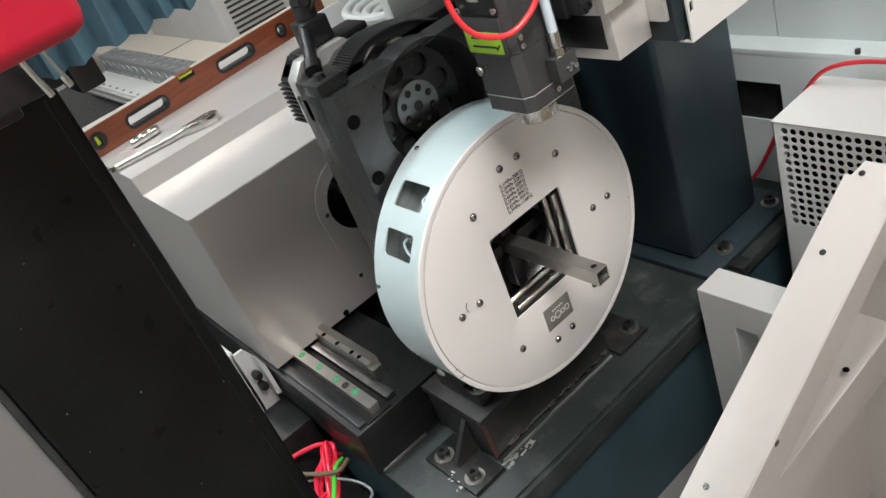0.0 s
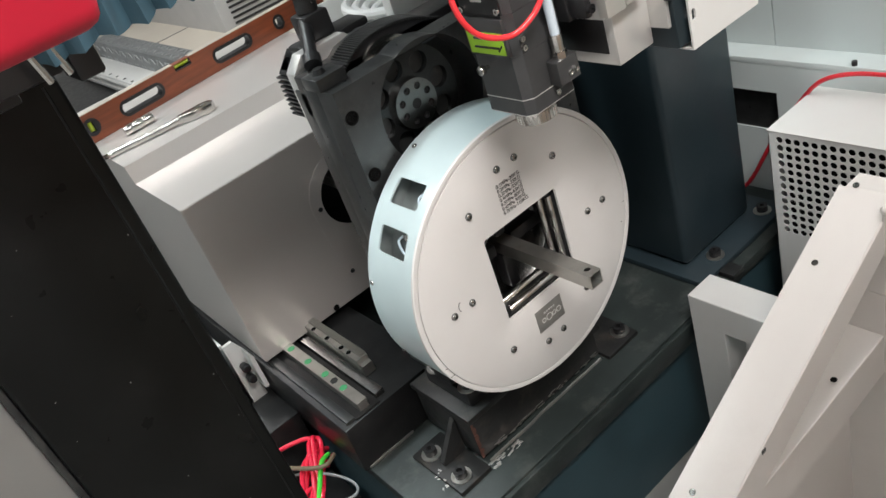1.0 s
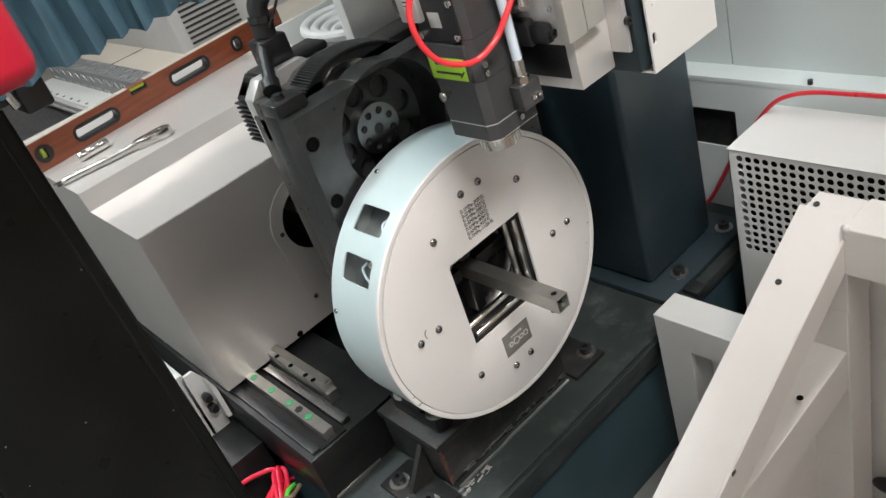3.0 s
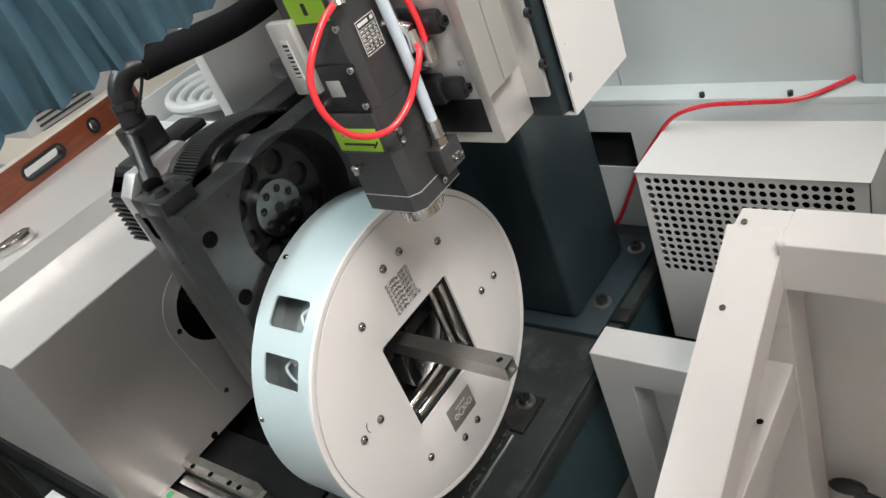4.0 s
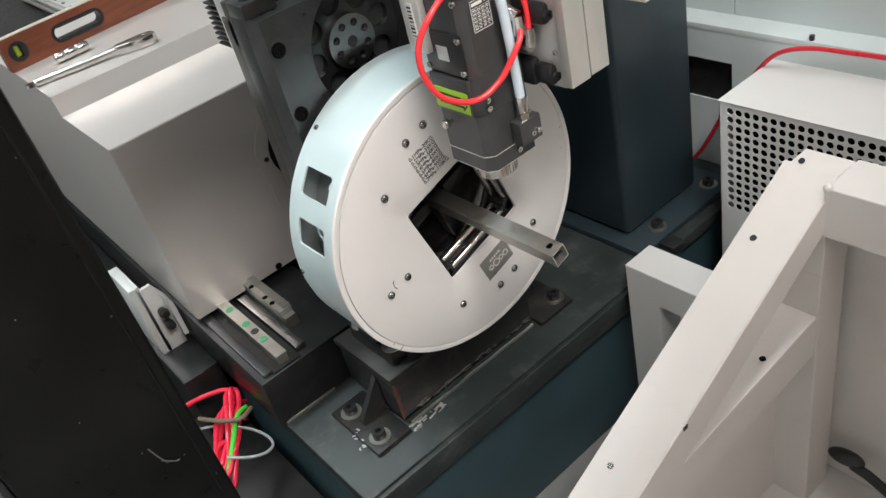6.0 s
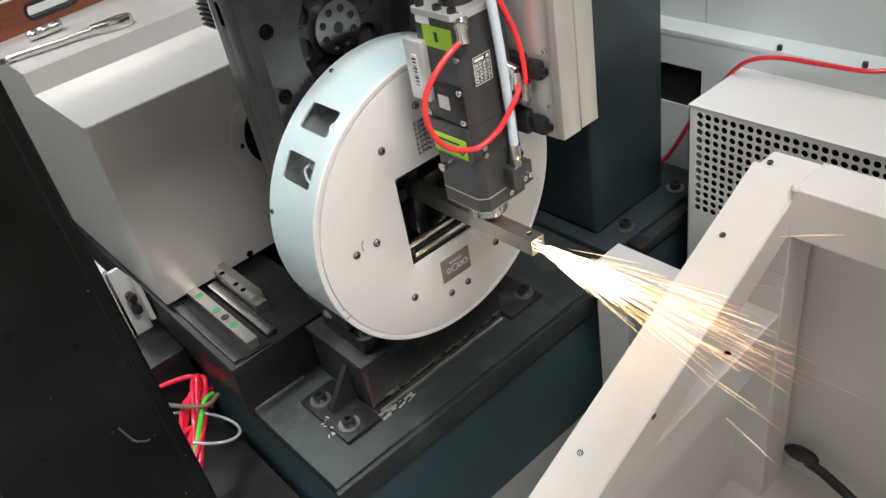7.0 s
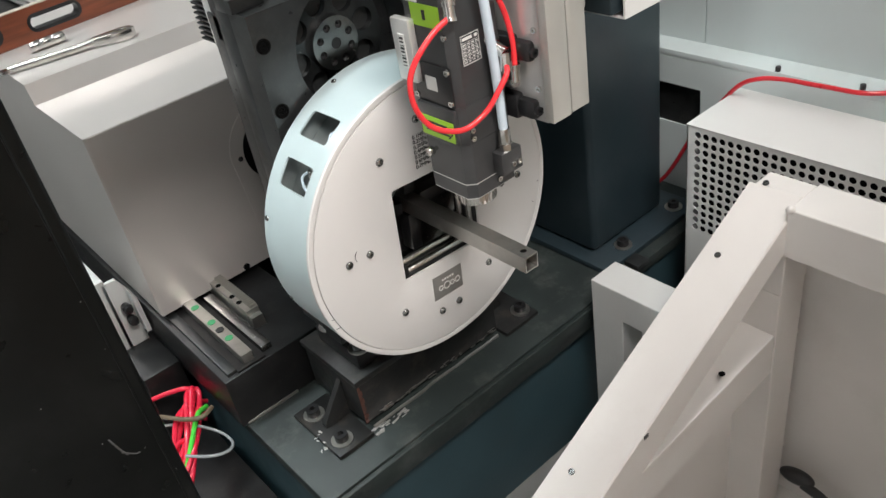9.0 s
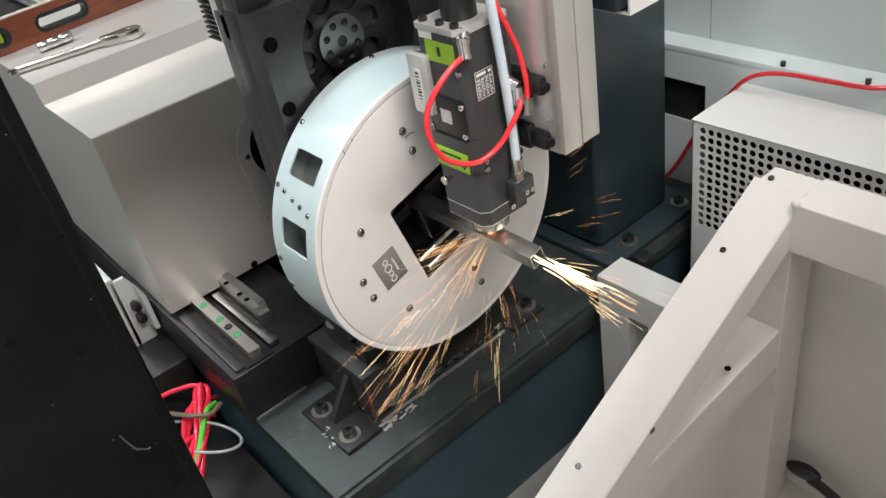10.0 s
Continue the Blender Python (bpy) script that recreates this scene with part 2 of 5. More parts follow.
# ---- the room ----
def room():
    X0, X1, Y0, Y1, Z1 = -2.6, 2.8, -3.2, 5.5, 2.8
    tagged(part("floor", made_box(X0, X1, Y0, Y1, FLOOR - 0.1, FLOOR), CONCRETE), "grey painted workshop floor", "floor", kind="structure")
    tagged(part("ceiling", made_box(X0, X1, Y0, Y1, Z1, Z1 + 0.1), PLASTER), "plain pale ceiling", "ceiling", kind="structure")
    sides = (("wall_west", (X0 - 0.1, X0, Y0, Y1)), ("wall_east", (X1, X1 + 0.1, Y0, Y1)), ("wall_south", (X0 - 0.1, X1 + 0.1, Y0 - 0.1, Y0)), ("wall_north", (X0 - 0.1, X1 + 0.1, Y1, Y1 + 0.1)))
    for name, b in sides:
        tagged(part(name, made_box(*b, FLOOR - 0.1, Z1 + 0.1), PLASTER), "plain pale workshop wall", "wall", kind="structure")
    for x, y, z, sx, sy, w, c in LIGHTS:
        t = thing("ceiling_light", "white tube light added out of view under the ceiling", "ceiling light", "ceiling lights", at=pose(x, y, z))
        part("light_housing", made_box(-sx / 2 - 0.02, sx / 2 + 0.02, -sy / 2 - 0.02, sy / 2 + 0.02, 0.02, 0.25, bevel=0.01), WHITE, t)
        part("diffuser", made_box(-sx / 2, sx / 2, -sy / 2, sy / 2, 0.008, 0.02), GLOW, t, "glowing diffuser")
        la = bpy.data.lights.new("tube_light", "AREA")
        la.shape, la.size, la.size_y, la.energy, la.color = "RECTANGLE", sx, sy, w, c
        new("tube_light", la).matrix_basis = pose(x, y, z)


room()


# ---- small hardware ----
def button_screw_mesh(r, h, mat, name="screw"):
    """A domed screw head with a hexagon socket, its axis along +z, its seat at z = 0."""
    bm = bmesh.new()
    n, prof = 16, [(r, 0.0), (r * 0.96, h * 0.45), (r * 0.72, h * 0.85), (r * 0.45, h)]
    rings = [[bm.verts.new((q * math.cos(2 * math.pi * k / n), q * math.sin(2 * math.pi * k / n), z)) for k in range(n)] for q, z in prof]
    inner = [[bm.verts.new((r * 0.40 * math.cos(2 * math.pi * k / n), r * 0.40 * math.sin(2 * math.pi * k / n), z)) for k in range(n)] for z in (h, h * 0.35)]
    for a, b in zip(rings + inner[:1], rings[1:] + inner[:1]):
        if a is b:
            continue
        for k in range(n):
            bm.faces.new((a[k], a[(k + 1) % n], b[(k + 1) % n], b[k]))
    for a, b in ((rings[-1], inner[0]), (inner[0], inner[1])):
        for k in range(n):
            if bm.faces.get((a[k], a[(k + 1) % n], b[(k + 1) % n], b[k])) is None:
                bm.faces.new((a[k], a[(k + 1) % n], b[(k + 1) % n], b[k]))
    bm.faces.new(inner[1])
    bm.faces.new(rings[0][::-1])
    return mesh_of(name, bm, mat, 40)


def cap_screw_mesh(r, h, mat, name="bolt", washer=0.0):
    bm = bmesh.new()
    z0 = 0.0
    if washer:
        sheet(bm, circle(washer, 28), [circle(r * 0.7, 20)], r * 0.22, pose(0, 0, r * 0.22))
        z0 = r * 0.22
    sheet(bm, circle(r, 24), [circle(r * 0.5, 6)], h, pose(0, 0, z0 + h))
    rod(bm, (0, 0, z0), (0, 0, z0 + h * 0.4), r * 0.6, 12)
    me = mesh_of(name, bm, mat, 40)
    if washer:
        me.materials.append(STEEL_WORN)
        for f in me.polygons:
            if f.center.z <= z0 * 1.01 and max(math.hypot(*me.vertices[i].co.xy) for i in f.vertices) > r * 1.05:
                f.material_index = 1
    return me


SCREW = button_screw_mesh(0.0066, 0.0046, HUB)
SCREW_S = button_screw_mesh(0.0044, 0.003, HUB)
SCREW_DARK = button_screw_mesh(0.0055, 0.0035, BLACK)
BOLT = cap_screw_mesh(0.013, 0.014, BLACK, washer=0.021)
BOLT_S = cap_screw_mesh(0.006, 0.006, BLACK)
BOLT_ALU = cap_screw_mesh(0.0042, 0.003, STEEL)


def put(me, parent, m, label=""):
    o = new(me.name.split(".")[0], me)
    o.parent, o.matrix_basis = parent, m
    return tagged(o, label)


FRONT = pose(0, 0, 0, 90, 0, 0)   # turns +z to -y
LEFT = pose(0, 0, 0, 0, -90, 0)   # turns +z to -x


def facing(x, y, z, turn):
    return Matrix.Translation((x, y, z)) @ turn


def letters(name, text, size, m, mat, parent, depth=0.0004, align="LEFT"):
    cu = bpy.data.curves.new(name, "FONT")
    cu.body, cu.size, cu.extrude, cu.align_x = text, size, depth, align
    tmp = new("tmp", cu)
    me = bpy.data.meshes.new_from_object(tmp.evaluated_get(bpy.context.evaluated_depsgraph_get()))
    bpy.data.objects.remove(tmp)
    me.name = name
    me.materials.clear()
    me.materials.append(mat)
    o = new(name, me)
    o.parent, o.matrix_basis = parent, m
    return o


# ---- the machine's bed ----
def build_bed():
    bed = thing("machine_bed", "dark teal painted steel machine bed with welded edges", "machine bed", kind="structure")
    part("bed_plate", made_box(-0.335, 1.0, 0.012, 2.6, -0.45, -0.42, bevel=0.003), BED_TOP, bed)
    part("bed_body", made_box(-0.33, 1.0, 0.03, 2.6, FLOOR, -0.45), BASE, bed)
    bm = bmesh.new()
    box(bm, -0.34, 0.37, 0.0, 0.012, -0.475, -0.424, bevel=0.003)
    part("edge_strip", bm, BED_TOP, bed, "worn steel edge strip")
    bm = bmesh.new()
    box(bm, -0.345, -0.10, 0.29, 2.6, -0.42, -0.30, bevel=0.004)
    part("rail_bed", bm, OIL_BLACK, bed, "worn black rail bed")
    bm = bmesh.new()
    box(bm, -0.335, -0.21, 0.305, 0.318, -0.42, -0.411, bevel=0.002)
    box(bm, -0.333, -0.215, 0.288, 0.30, -0.42, -0.413, bevel=0.002)
    part("weld_strip", bm, STEEL_WORN, bed, "bare scraped weld strip")
    part("pit_floor", made_box(-0.75, -0.345, 0.17, 2.6, FLOOR, -0.60), OIL_BLACK, bed)
    # low side beam that the rail bed leans on
    part("side_beam", made_box(-0.43, -0.345, 0.56, 2.6, -0.60, -0.40, bevel=0.004), OIL_BLACK, bed)
    # welded bead along the pedestal's foot
    rng = random.Random(3)
    bm = bmesh.new()
    hose(bm, [(-0.17 + 0.03 * i, 0.092 + rng.uniform(-0.0015, 0.0015), -0.419 + rng.uniform(-0.001, 0.001)) for i in range(12)], 0.0035, 6, 3)
    part("weld_bead", bm, STEEL_WORN, bed, "silvery weld bead")
    bm = bmesh.new()
    for i in range(26):
        x, y, l, w = rng.uniform(-0.20, -0.10), rng.uniform(0.070, 0.088), rng.uniform(0.004, 0.02), rng.uniform(0.0006, 0.002)
        turned(bm, box(bm, -l / 2, l / 2, -w, w, 0, 0.0006), pose(x, y, -0.4198, 0, 0, rng.uniform(-12, 12)))
    for i in range(14):
        x, y, l, w = rng.uniform(-0.33, -0.22), rng.uniform(0.300, 0.319), rng.uniform(0.006, 0.03), rng.uniform(0.0006, 0.0018)
        turned(bm, box(bm, -l / 2, l / 2, -w, w, 0, 0.0006), pose(x, y, -0.4106, 0, 0, rng.uniform(-6, 6)))
    for i in range(10):
        x, y, l, w = rng.uniform(-0.28, -0.245), rng.uniform(0.10, 0.155), rng.uniform(0.003, 0.010), rng.uniform(0.0006, 0.002)
        turned(bm, box(bm, -l / 2, l / 2, -w, w, 0, 0.0006), pose(x, y, -0.4078, 0, 0, rng.uniform(-80, 80)))
    tagged(part("scrapes", bm, ALU, bed, "bright scraped metal marks"), kind="stuff")
    # stepped strips beside the column
    part("key_strip", made_box(0.505, 0.545, 0.0, 0.038, -0.42, -0.407, bevel=0.002), STEEL_DARK, bed)
    return bed


def build_rails():
    rail = thing("guide_rail", "steel linear guide rail with green hole plugs on the bed", "guide rail")
    bm = bmesh.new()
    extruded(bm, [(-0.294, -0.30), (-0.270, -0.30), (-0.272, -0.288), (-0.270, -0.276), (-0.294, -0.276), (-0.292, -0.288)], 0.305, 2.5)
    part("rail", bm, STEEL_WORN, rail)
    part("rail_seat", made_box(-0.312, -0.252, 0.295, 2.5, -0.30, -0.296), OIL_BLACK, rail)
    cap = bmesh.new()
    rod(cap, (0, 0, 0), (0, 0, 0.0012), 0.0085, 16)
    cap = mesh_of("hole_plug", cap, material("green_plastic_plug", (0.06, 0.34, 0.14), 0.4))
    for y in (0.374, 0.448, 0.522, 0.60, 0.68):
        put(cap, rail, pose(-0.282, y, -0.2762))
    bm = bmesh.new()
    rod(bm, (0, 0, 0), (0, 0, 0.004), 0.009, 6)
    joint = mesh_of("rail_bolt", bm, STEEL_DARK)
    put(joint, rail, pose(-0.282, 0.411, -0.278))
    shim = thing("shim_strip", "thin grey steel strip lying beside the rail", "steel strip")
    part("strip", made_box(-0.332, -0.312, 0.30, 2.0, -0.30, -0.292, bevel=0.001), STEEL_DARK, shim)
    part("inner_strip", made_box(-0.250, -0.228, 0.31, 2.0, -0.30, -0.286, bevel=0.001), HUB, shim)

    rack = thing("gear_rack", "bright toothed steel gear rack bolted to the bed", "gear rack")
    bm = bmesh.new()
    # side outline in y and z: teeth along one edge, a chamfered end
    y0 = 0.385
    extruded(bm, [(-0.224, -0.30), (-0.196, -0.30), (-0.196, -0.262), (-0.224, -0.262)], y0 + 0.014, 2.4)
    extruded(bm, [(-0.224, -0.30), (-0.196, -0.30), (-0.198, -0.274), (-0.222, -0.274)], y0, y0 + 0.014)
    part("bar", bm, STEEL_WORN, rack)
    tooth = bmesh.new()
    extruded(tooth, [(-0.0028, 0.0), (0.0028, 0.0), (0.0014, 0.006), (-0.0014, 0.006)], -0.008, 0.008)
    tooth = mesh_of("tooth", tooth, STEEL_WORN, 0)
    for i in range(40):
        put(tooth, rack, pose(-0.204, y0 + 0.02 + 0.0075 * i, -0.262, 0, 0, 90))
    bm = bmesh.new()
    rod(bm, (0, 0, 0), (0, 0, 0.0008), 0.006, 14)
    # flat disc on the bar, coloured like the shade in a bolt hole
    hole = mesh_of("bolt_hole", bm, HOLE_SHADE)
    for y in (0.44, 0.47, 0.53, 0.59):
        put(hole, rack, pose(-0.2175, y, -0.2618))


def build_pedestal():
    p = thing("chuck_pedestal", "worn black steel pedestal bolted to the bed", "pedestal")
    part("pedestal_body", made_box(-0.180, 0.165, 0.098, 0.275, -0.408, -0.312, bevel=0.003), PEDESTAL, p)
    part("top_plate", made_box(-0.184, 0.17, 0.094, 0.280, -0.312, -0.298, bevel=0.002), PEDESTAL, p, "brown-stained steel top plate")
    for s, x0, x1 in ((-1, -0.262, -0.183), (1, 0.168, 0.262)):
        part("foot_plate", made_box(x0, x1, 0.073, 0.232, -0.42, -0.410, bevel=0.002), PEDESTAL, p)
        bm = bmesh.new()
        xs = (-0.183, -0.238) if s < 0 else (0.168, 0.225)
        extruded(bm, [(xs[0], -0.410), (xs[1], -0.410), (xs[1], -0.400), (xs[0], -0.325)], 0.150, 0.162)
        part("gusset", bm, PEDESTAL, p, "welded triangular gusset")
        for y in (0.105, 0.200):
            put(BOLT, p, pose(-0.234 if s < 0 else 0.24, y, -0.410, 0, 0, 17 * y * 100))
    # rust run down the welded corner, and scuffs along the lower edge
    rng = random.Random(14)
    bm = bmesh.new()
    for i in range(9):
        z1 = -0.315 - 0.010 * i
        w = 0.004 + 0.005 * rng.random()
        box(bm, -0.181, -0.180 + w, 0.0968, 0.0985, z1 - rng.uniform(0.007, 0.012), z1)
    part("rust_run", bm, RUST, p, "brown rust run on the welded corner")
    bm = bmesh.new()
    for i in range(40):
        x, l = rng.uniform(-0.17, 0.16), rng.uniform(0.004, 0.022)
        z = -0.408 + abs(rng.gauss(0, 0.006))
        box(bm, x, x + l, 0.0972, 0.0985, z, z + rng.uniform(0.0006, 0.0018))
    tagged(part("scuff_marks", bm, STEEL_WORN, p, "bright scuffs along the foot"), kind="stuff")
    for sx in (-1, 1):
        part("bearing_block", made_box(-0.155 if sx < 0 else 0.08, -0.075 if sx < 0 else 0.15, 0.115, 0.25, -0.298, -0.262, bevel=0.003), BLACK, p)
        for x, y in ((-0.138, 0.128), (-0.138, 0.225), (-0.10, 0.122)):
            put(BOLT, p, pose(x if sx < 0 else -x - 0.0, y, -0.262, 0, 0, 11))
    return p


def build_column():
    c = thing("column", "blue-black painted steel column standing on the bed", "column")
    part("shaft", made_box(0.485, 0.735, 0.105, 0.60, -0.405, 1.25, bevel=0.014, seg=3), COLUMN, c)
    part("flange", made_box(0.45, 0.79, 0.04, 0.66, -0.42, -0.405, bevel=0.003), COLUMN, c)
    for x, y in ((0.548, 0.075), (0.742, 0.078)):
        put(BOLT, c, pose(x, y, -0.405, 0, 0, 20))
    part("rear_block", made_box(0.20, 0.485, 0.34, 0.48, -0.42, 0.238, bevel=0.006), COLUMN, c)
    return c


def build_housing():
    h = thing("chuck_housing", "blackened steel housing plate behind the chuck", "chuck housing")
    # front plate with the gear pocket bored into it
    bm = bmesh.new()
    outer = [(-0.166, -0.24), (0.30, -0.24), (0.30, 0.368), (-0.166, 0.368)]
    sheet(bm, outer, [circle(0.105, 56, 0.0, 0.272)], 0.05, FACE @ pose(0, 0, -0.135))
    part("front_plate", bm, STEEL_DARK, h)
    part("back_plate", made_box(-0.15, 0.30, 0.185, 0.30, -0.262, 0.345, bevel=0.003), STEEL_DARK, h)
    part("side_plate", made_box(-0.164, -0.150, 0.186, 0.235, -0.05, 0.366, bevel=0.003), STEEL_DARK, h)
    hole = bmesh.new()
    sheet(hole, circle(0.0115, 20), [circle(0.0085, 20)], 0.004, pose(0, 0, 0.001))
    rod(hole, (0, 0, -0.002), (0, 0, -0.0005), 0.0085, 18)
    # the plate stays solid; ring and disc carry the hole's shade as colour
    hole = mesh_of("threaded_hole", hole, HOLE_SHADE)
    for x, z in ((-0.151, 0.320), (-0.151, 0.219)):
        put(hole, h, facing(x, 0.1345, z, FRONT))
    # the gear wheel in the pocket
    g = part("gear_wheel", bmesh_gear(), GEAR, h, "dark gear wheel with round holes", at=facing(-0.018, 0.184, 0.272, FRONT))
    bm = bmesh.new()
    sheet(bm, circle(0.042, 48), [circle(0.009, 20)] + [circle(0.0062, 14, 0.029 * math.cos(a), 0.029 * math.sin(a)) for a in (2 * math.pi * (k + 0.5) / 8 for k in range(8))], 0.012, pose(0, 0, 0.024))
    part("hub", bm, HUB, g, "ground steel hub with eight bolts")
    for k in range(8):
        a = 2 * math.pi * (k + 0.5) / 8
        put(BOLT_S, g, pose(0.029 * math.cos(a), 0.029 * math.sin(a), 0.013))
    bm = bmesh.new()
    rod(bm, (0, 0, 0.0), (0, 0, 0.022), 0.0088, 18)
    part("shaft_end", bm, BLACK, g)
    # main bearing drum behind the chuck
    bm = bmesh.new()
    rod(bm, (0, 0.1235, 0), (0, 0.20, 0), 0.165, 64)
    part("bearing_drum", bm, BLACK, h)
    # motor bracket on top with clamp blocks
    part("clamp_block", made_box(-0.172, -0.118, 0.160, 0.208, 0.368, 0.389, bevel=0.002), STEEL_DARK, h)
    bm = bmesh.new()
    rod(bm, (0.245, 0.32, 0.36), (0.245, 0.32, 0.405), 0.009, 14)
    rod(bm, (0.245, 0.32, 0.405), (0.245, 0.32, 0.43), 0.016, 16)
    part("stop_bolt", bm, BLACK, h, "black cap screw standing upright")
    part("stop_block", made_box(0.215, 0.275, 0.29, 0.35, 0.355, 0.385, bevel=0.004), BLACK, h)
    return h


def bmesh_gear():
    bm = bmesh.new()
    holes = [circle(0.0185, 24, 0.066 * math.cos(a), 0.066 * math.sin(a)) for a in (2 * math.pi * (k + 0.3) / 8 for k in range(8))]
    sheet(bm, circle(0.096, 72), holes, 0.012, pose(0, 0, 0.012))
    return bm


def build_motor():
    m = thing("servo_motor", "black servo motor with cooling fins behind the housing plate", "motor")

    def octagon(x0, x1, z0, z1, c):
        return [(x0 + c, z0), (x1 - c, z0), (x1, z0 + c), (x1, z1 - c), (x1 - c, z1), (x0 + c, z1), (x0, z1 - c), (x0, z0 + c)]
    bm = bmesh.new()
    extruded(bm, octagon(-0.132, -0.015, 0.262, 0.380, 0.022), 0.312, 0.372)
    softened(bm, 0.003)
    part("motor_body", bm, BLACK, m)
    fin = mesh_of("fin", made_box(-0.008, 0.006, 0, 0.052, -0.0016, 0.0016, bevel=0.0006), BLACK, 0)
    for i in range(9):
        put(fin, m, pose(-0.133, 0.318, 0.287 + i * 0.0085))
    rib = mesh_of("corner_rib", made_box(-0.010, 0.014, 0, 0.05, -0.0017, 0.0017, bevel=0.0006), BLACK, 0)
    for i in range(4):
        put(rib, m, pose(-0.122 + 0.004 * i, 0.318, 0.281 - i * 0.006, 0, 45, 0))
    for i in range(4):
        put(rib, m, pose(-0.126 + 0.005 * i, 0.318, 0.366 + i * 0.005, 0, -45, 0))
    bm = bmesh.new()
    extruded(bm, octagon(-0.146, -0.010, 0.262, 0.396, 0.024), 0.284, 0.313)
    softened(bm, 0.0025)
    part("motor_flange", bm, ALU, m, "bare metal mounting flange")
    part("mount_plate", made_box(-0.150, 0.20, 0.216, 0.2835, 0.30, 0.372, bevel=0.004), BLACK, m, "black mounting plate")
    part("top_cover", made_box(-0.105, 0.03, 0.300, 0.36, 0.382, 0.397, bevel=0.005), BLACK, m)
    bm = bmesh.new()
    rod(bm, (-0.150, 0.185, 0.389), (-0.150, 0.185, 0.397), 0.0115, 18, r2=0.008)
    part("clamp_screw", bm, BLACK, m)
    # belt guard with the ribbed belt edge
    bm = bmesh.new()
    pts = [(-0.115, 0.350), (-0.06, 0.383), (-0.01, 0.392), (0.05, 0.385), (0.11, 0.360), (0.10, 0.33), (-0.10, 0.33)]
    extruded(bm, pts, 0.216, 0.285)
    softened(bm, 0.004)
    part("belt_guard", bm, BLACK, m, "black rubber belt running over a pulley")
    rib = mesh_of("belt_rib", made_box(-0.0016, 0.0016, -0.003, 0.05, -0.002, 0.0028, bevel=0.0006), RUBBER, 0)
    line = smooth_path([(p[0], 0.213, p[1]) for p in pts[:5]], 12)
    for i, p in enumerate(line):
        put(rib, m, Matrix.Translation(p))
    bm = bmesh.new()
    rod(bm, (-0.012, 0.206, 0.318), (-0.012, 0.2135, 0.318), 0.064, 48)
    part("pulley", bm, STEEL, m, "bright steel pulley")
    # connector, elbow and sleeve
    con = part("connector", made_box(-0.083, -0.033, 0.305, 0.355, 0.396, 0.440, bevel=0.005), BLACK, m)
    bm = bmesh.new()
    rod(bm, (-0.058, 0.33, 0.44), (-0.055, 0.33, 0.463), 0.019, 20)
    rod(bm, (-0.055, 0.33, 0.463), (-0.053, 0.33, 0.473), 0.022, 8)
    part("gland", bm, RUBBER, con)
    bm = bmesh.new()
    hose(bm, [(-0.053, 0.33, 0.47), (-0.05, 0.33, 0.49), (-0.03, 0.325, 0.507), (-0.005, 0.318, 0.505)], 0.017, 14)
    part("elbow", bm, BLACK, con, "glossy black cable elbow")
    bm = bmesh.new()
    rod(bm, (-0.115, 0.265, 0.385), (-0.075, 0.32, 0.43), 0.011, 14)
    rod(bm, (-0.121, 0.255, 0.38), (-0.111, 0.27, 0.39), 0.015, 14)
    part("clamp_lever", bm, BLACK, m)
    bm = bmesh.new()
    hose(bm, [(-0.01, 0.318, 0.505), (0.045, 0.31, 0.5), (0.105, 0.3, 0.493), (0.175, 0.295, 0.488), (0.255, 0.29, 0.495), (0.315, 0.27, 0.545), (0.345, 0.23, 0.665), (0.345, 0.17, 0.885)], 0.0225, 16)
    part("cable_sleeve", bm, material("braided_black_sleeve", (0.008, 0.008, 0.009), 0.75, spec=0.2, vary=0.3, scale=300, bump=0.8, bump_scale=900), m, "braided black cable sleeve")
    bm = bmesh.new()
    hose(bm, [(-0.055, 0.31, 0.455), (-0.025, 0.312, 0.485), (0, 0.312, 0.52), (0.025, 0.312, 0.53)], 0.0025, 8)
    part("cable_tie", bm, BLACK, con)


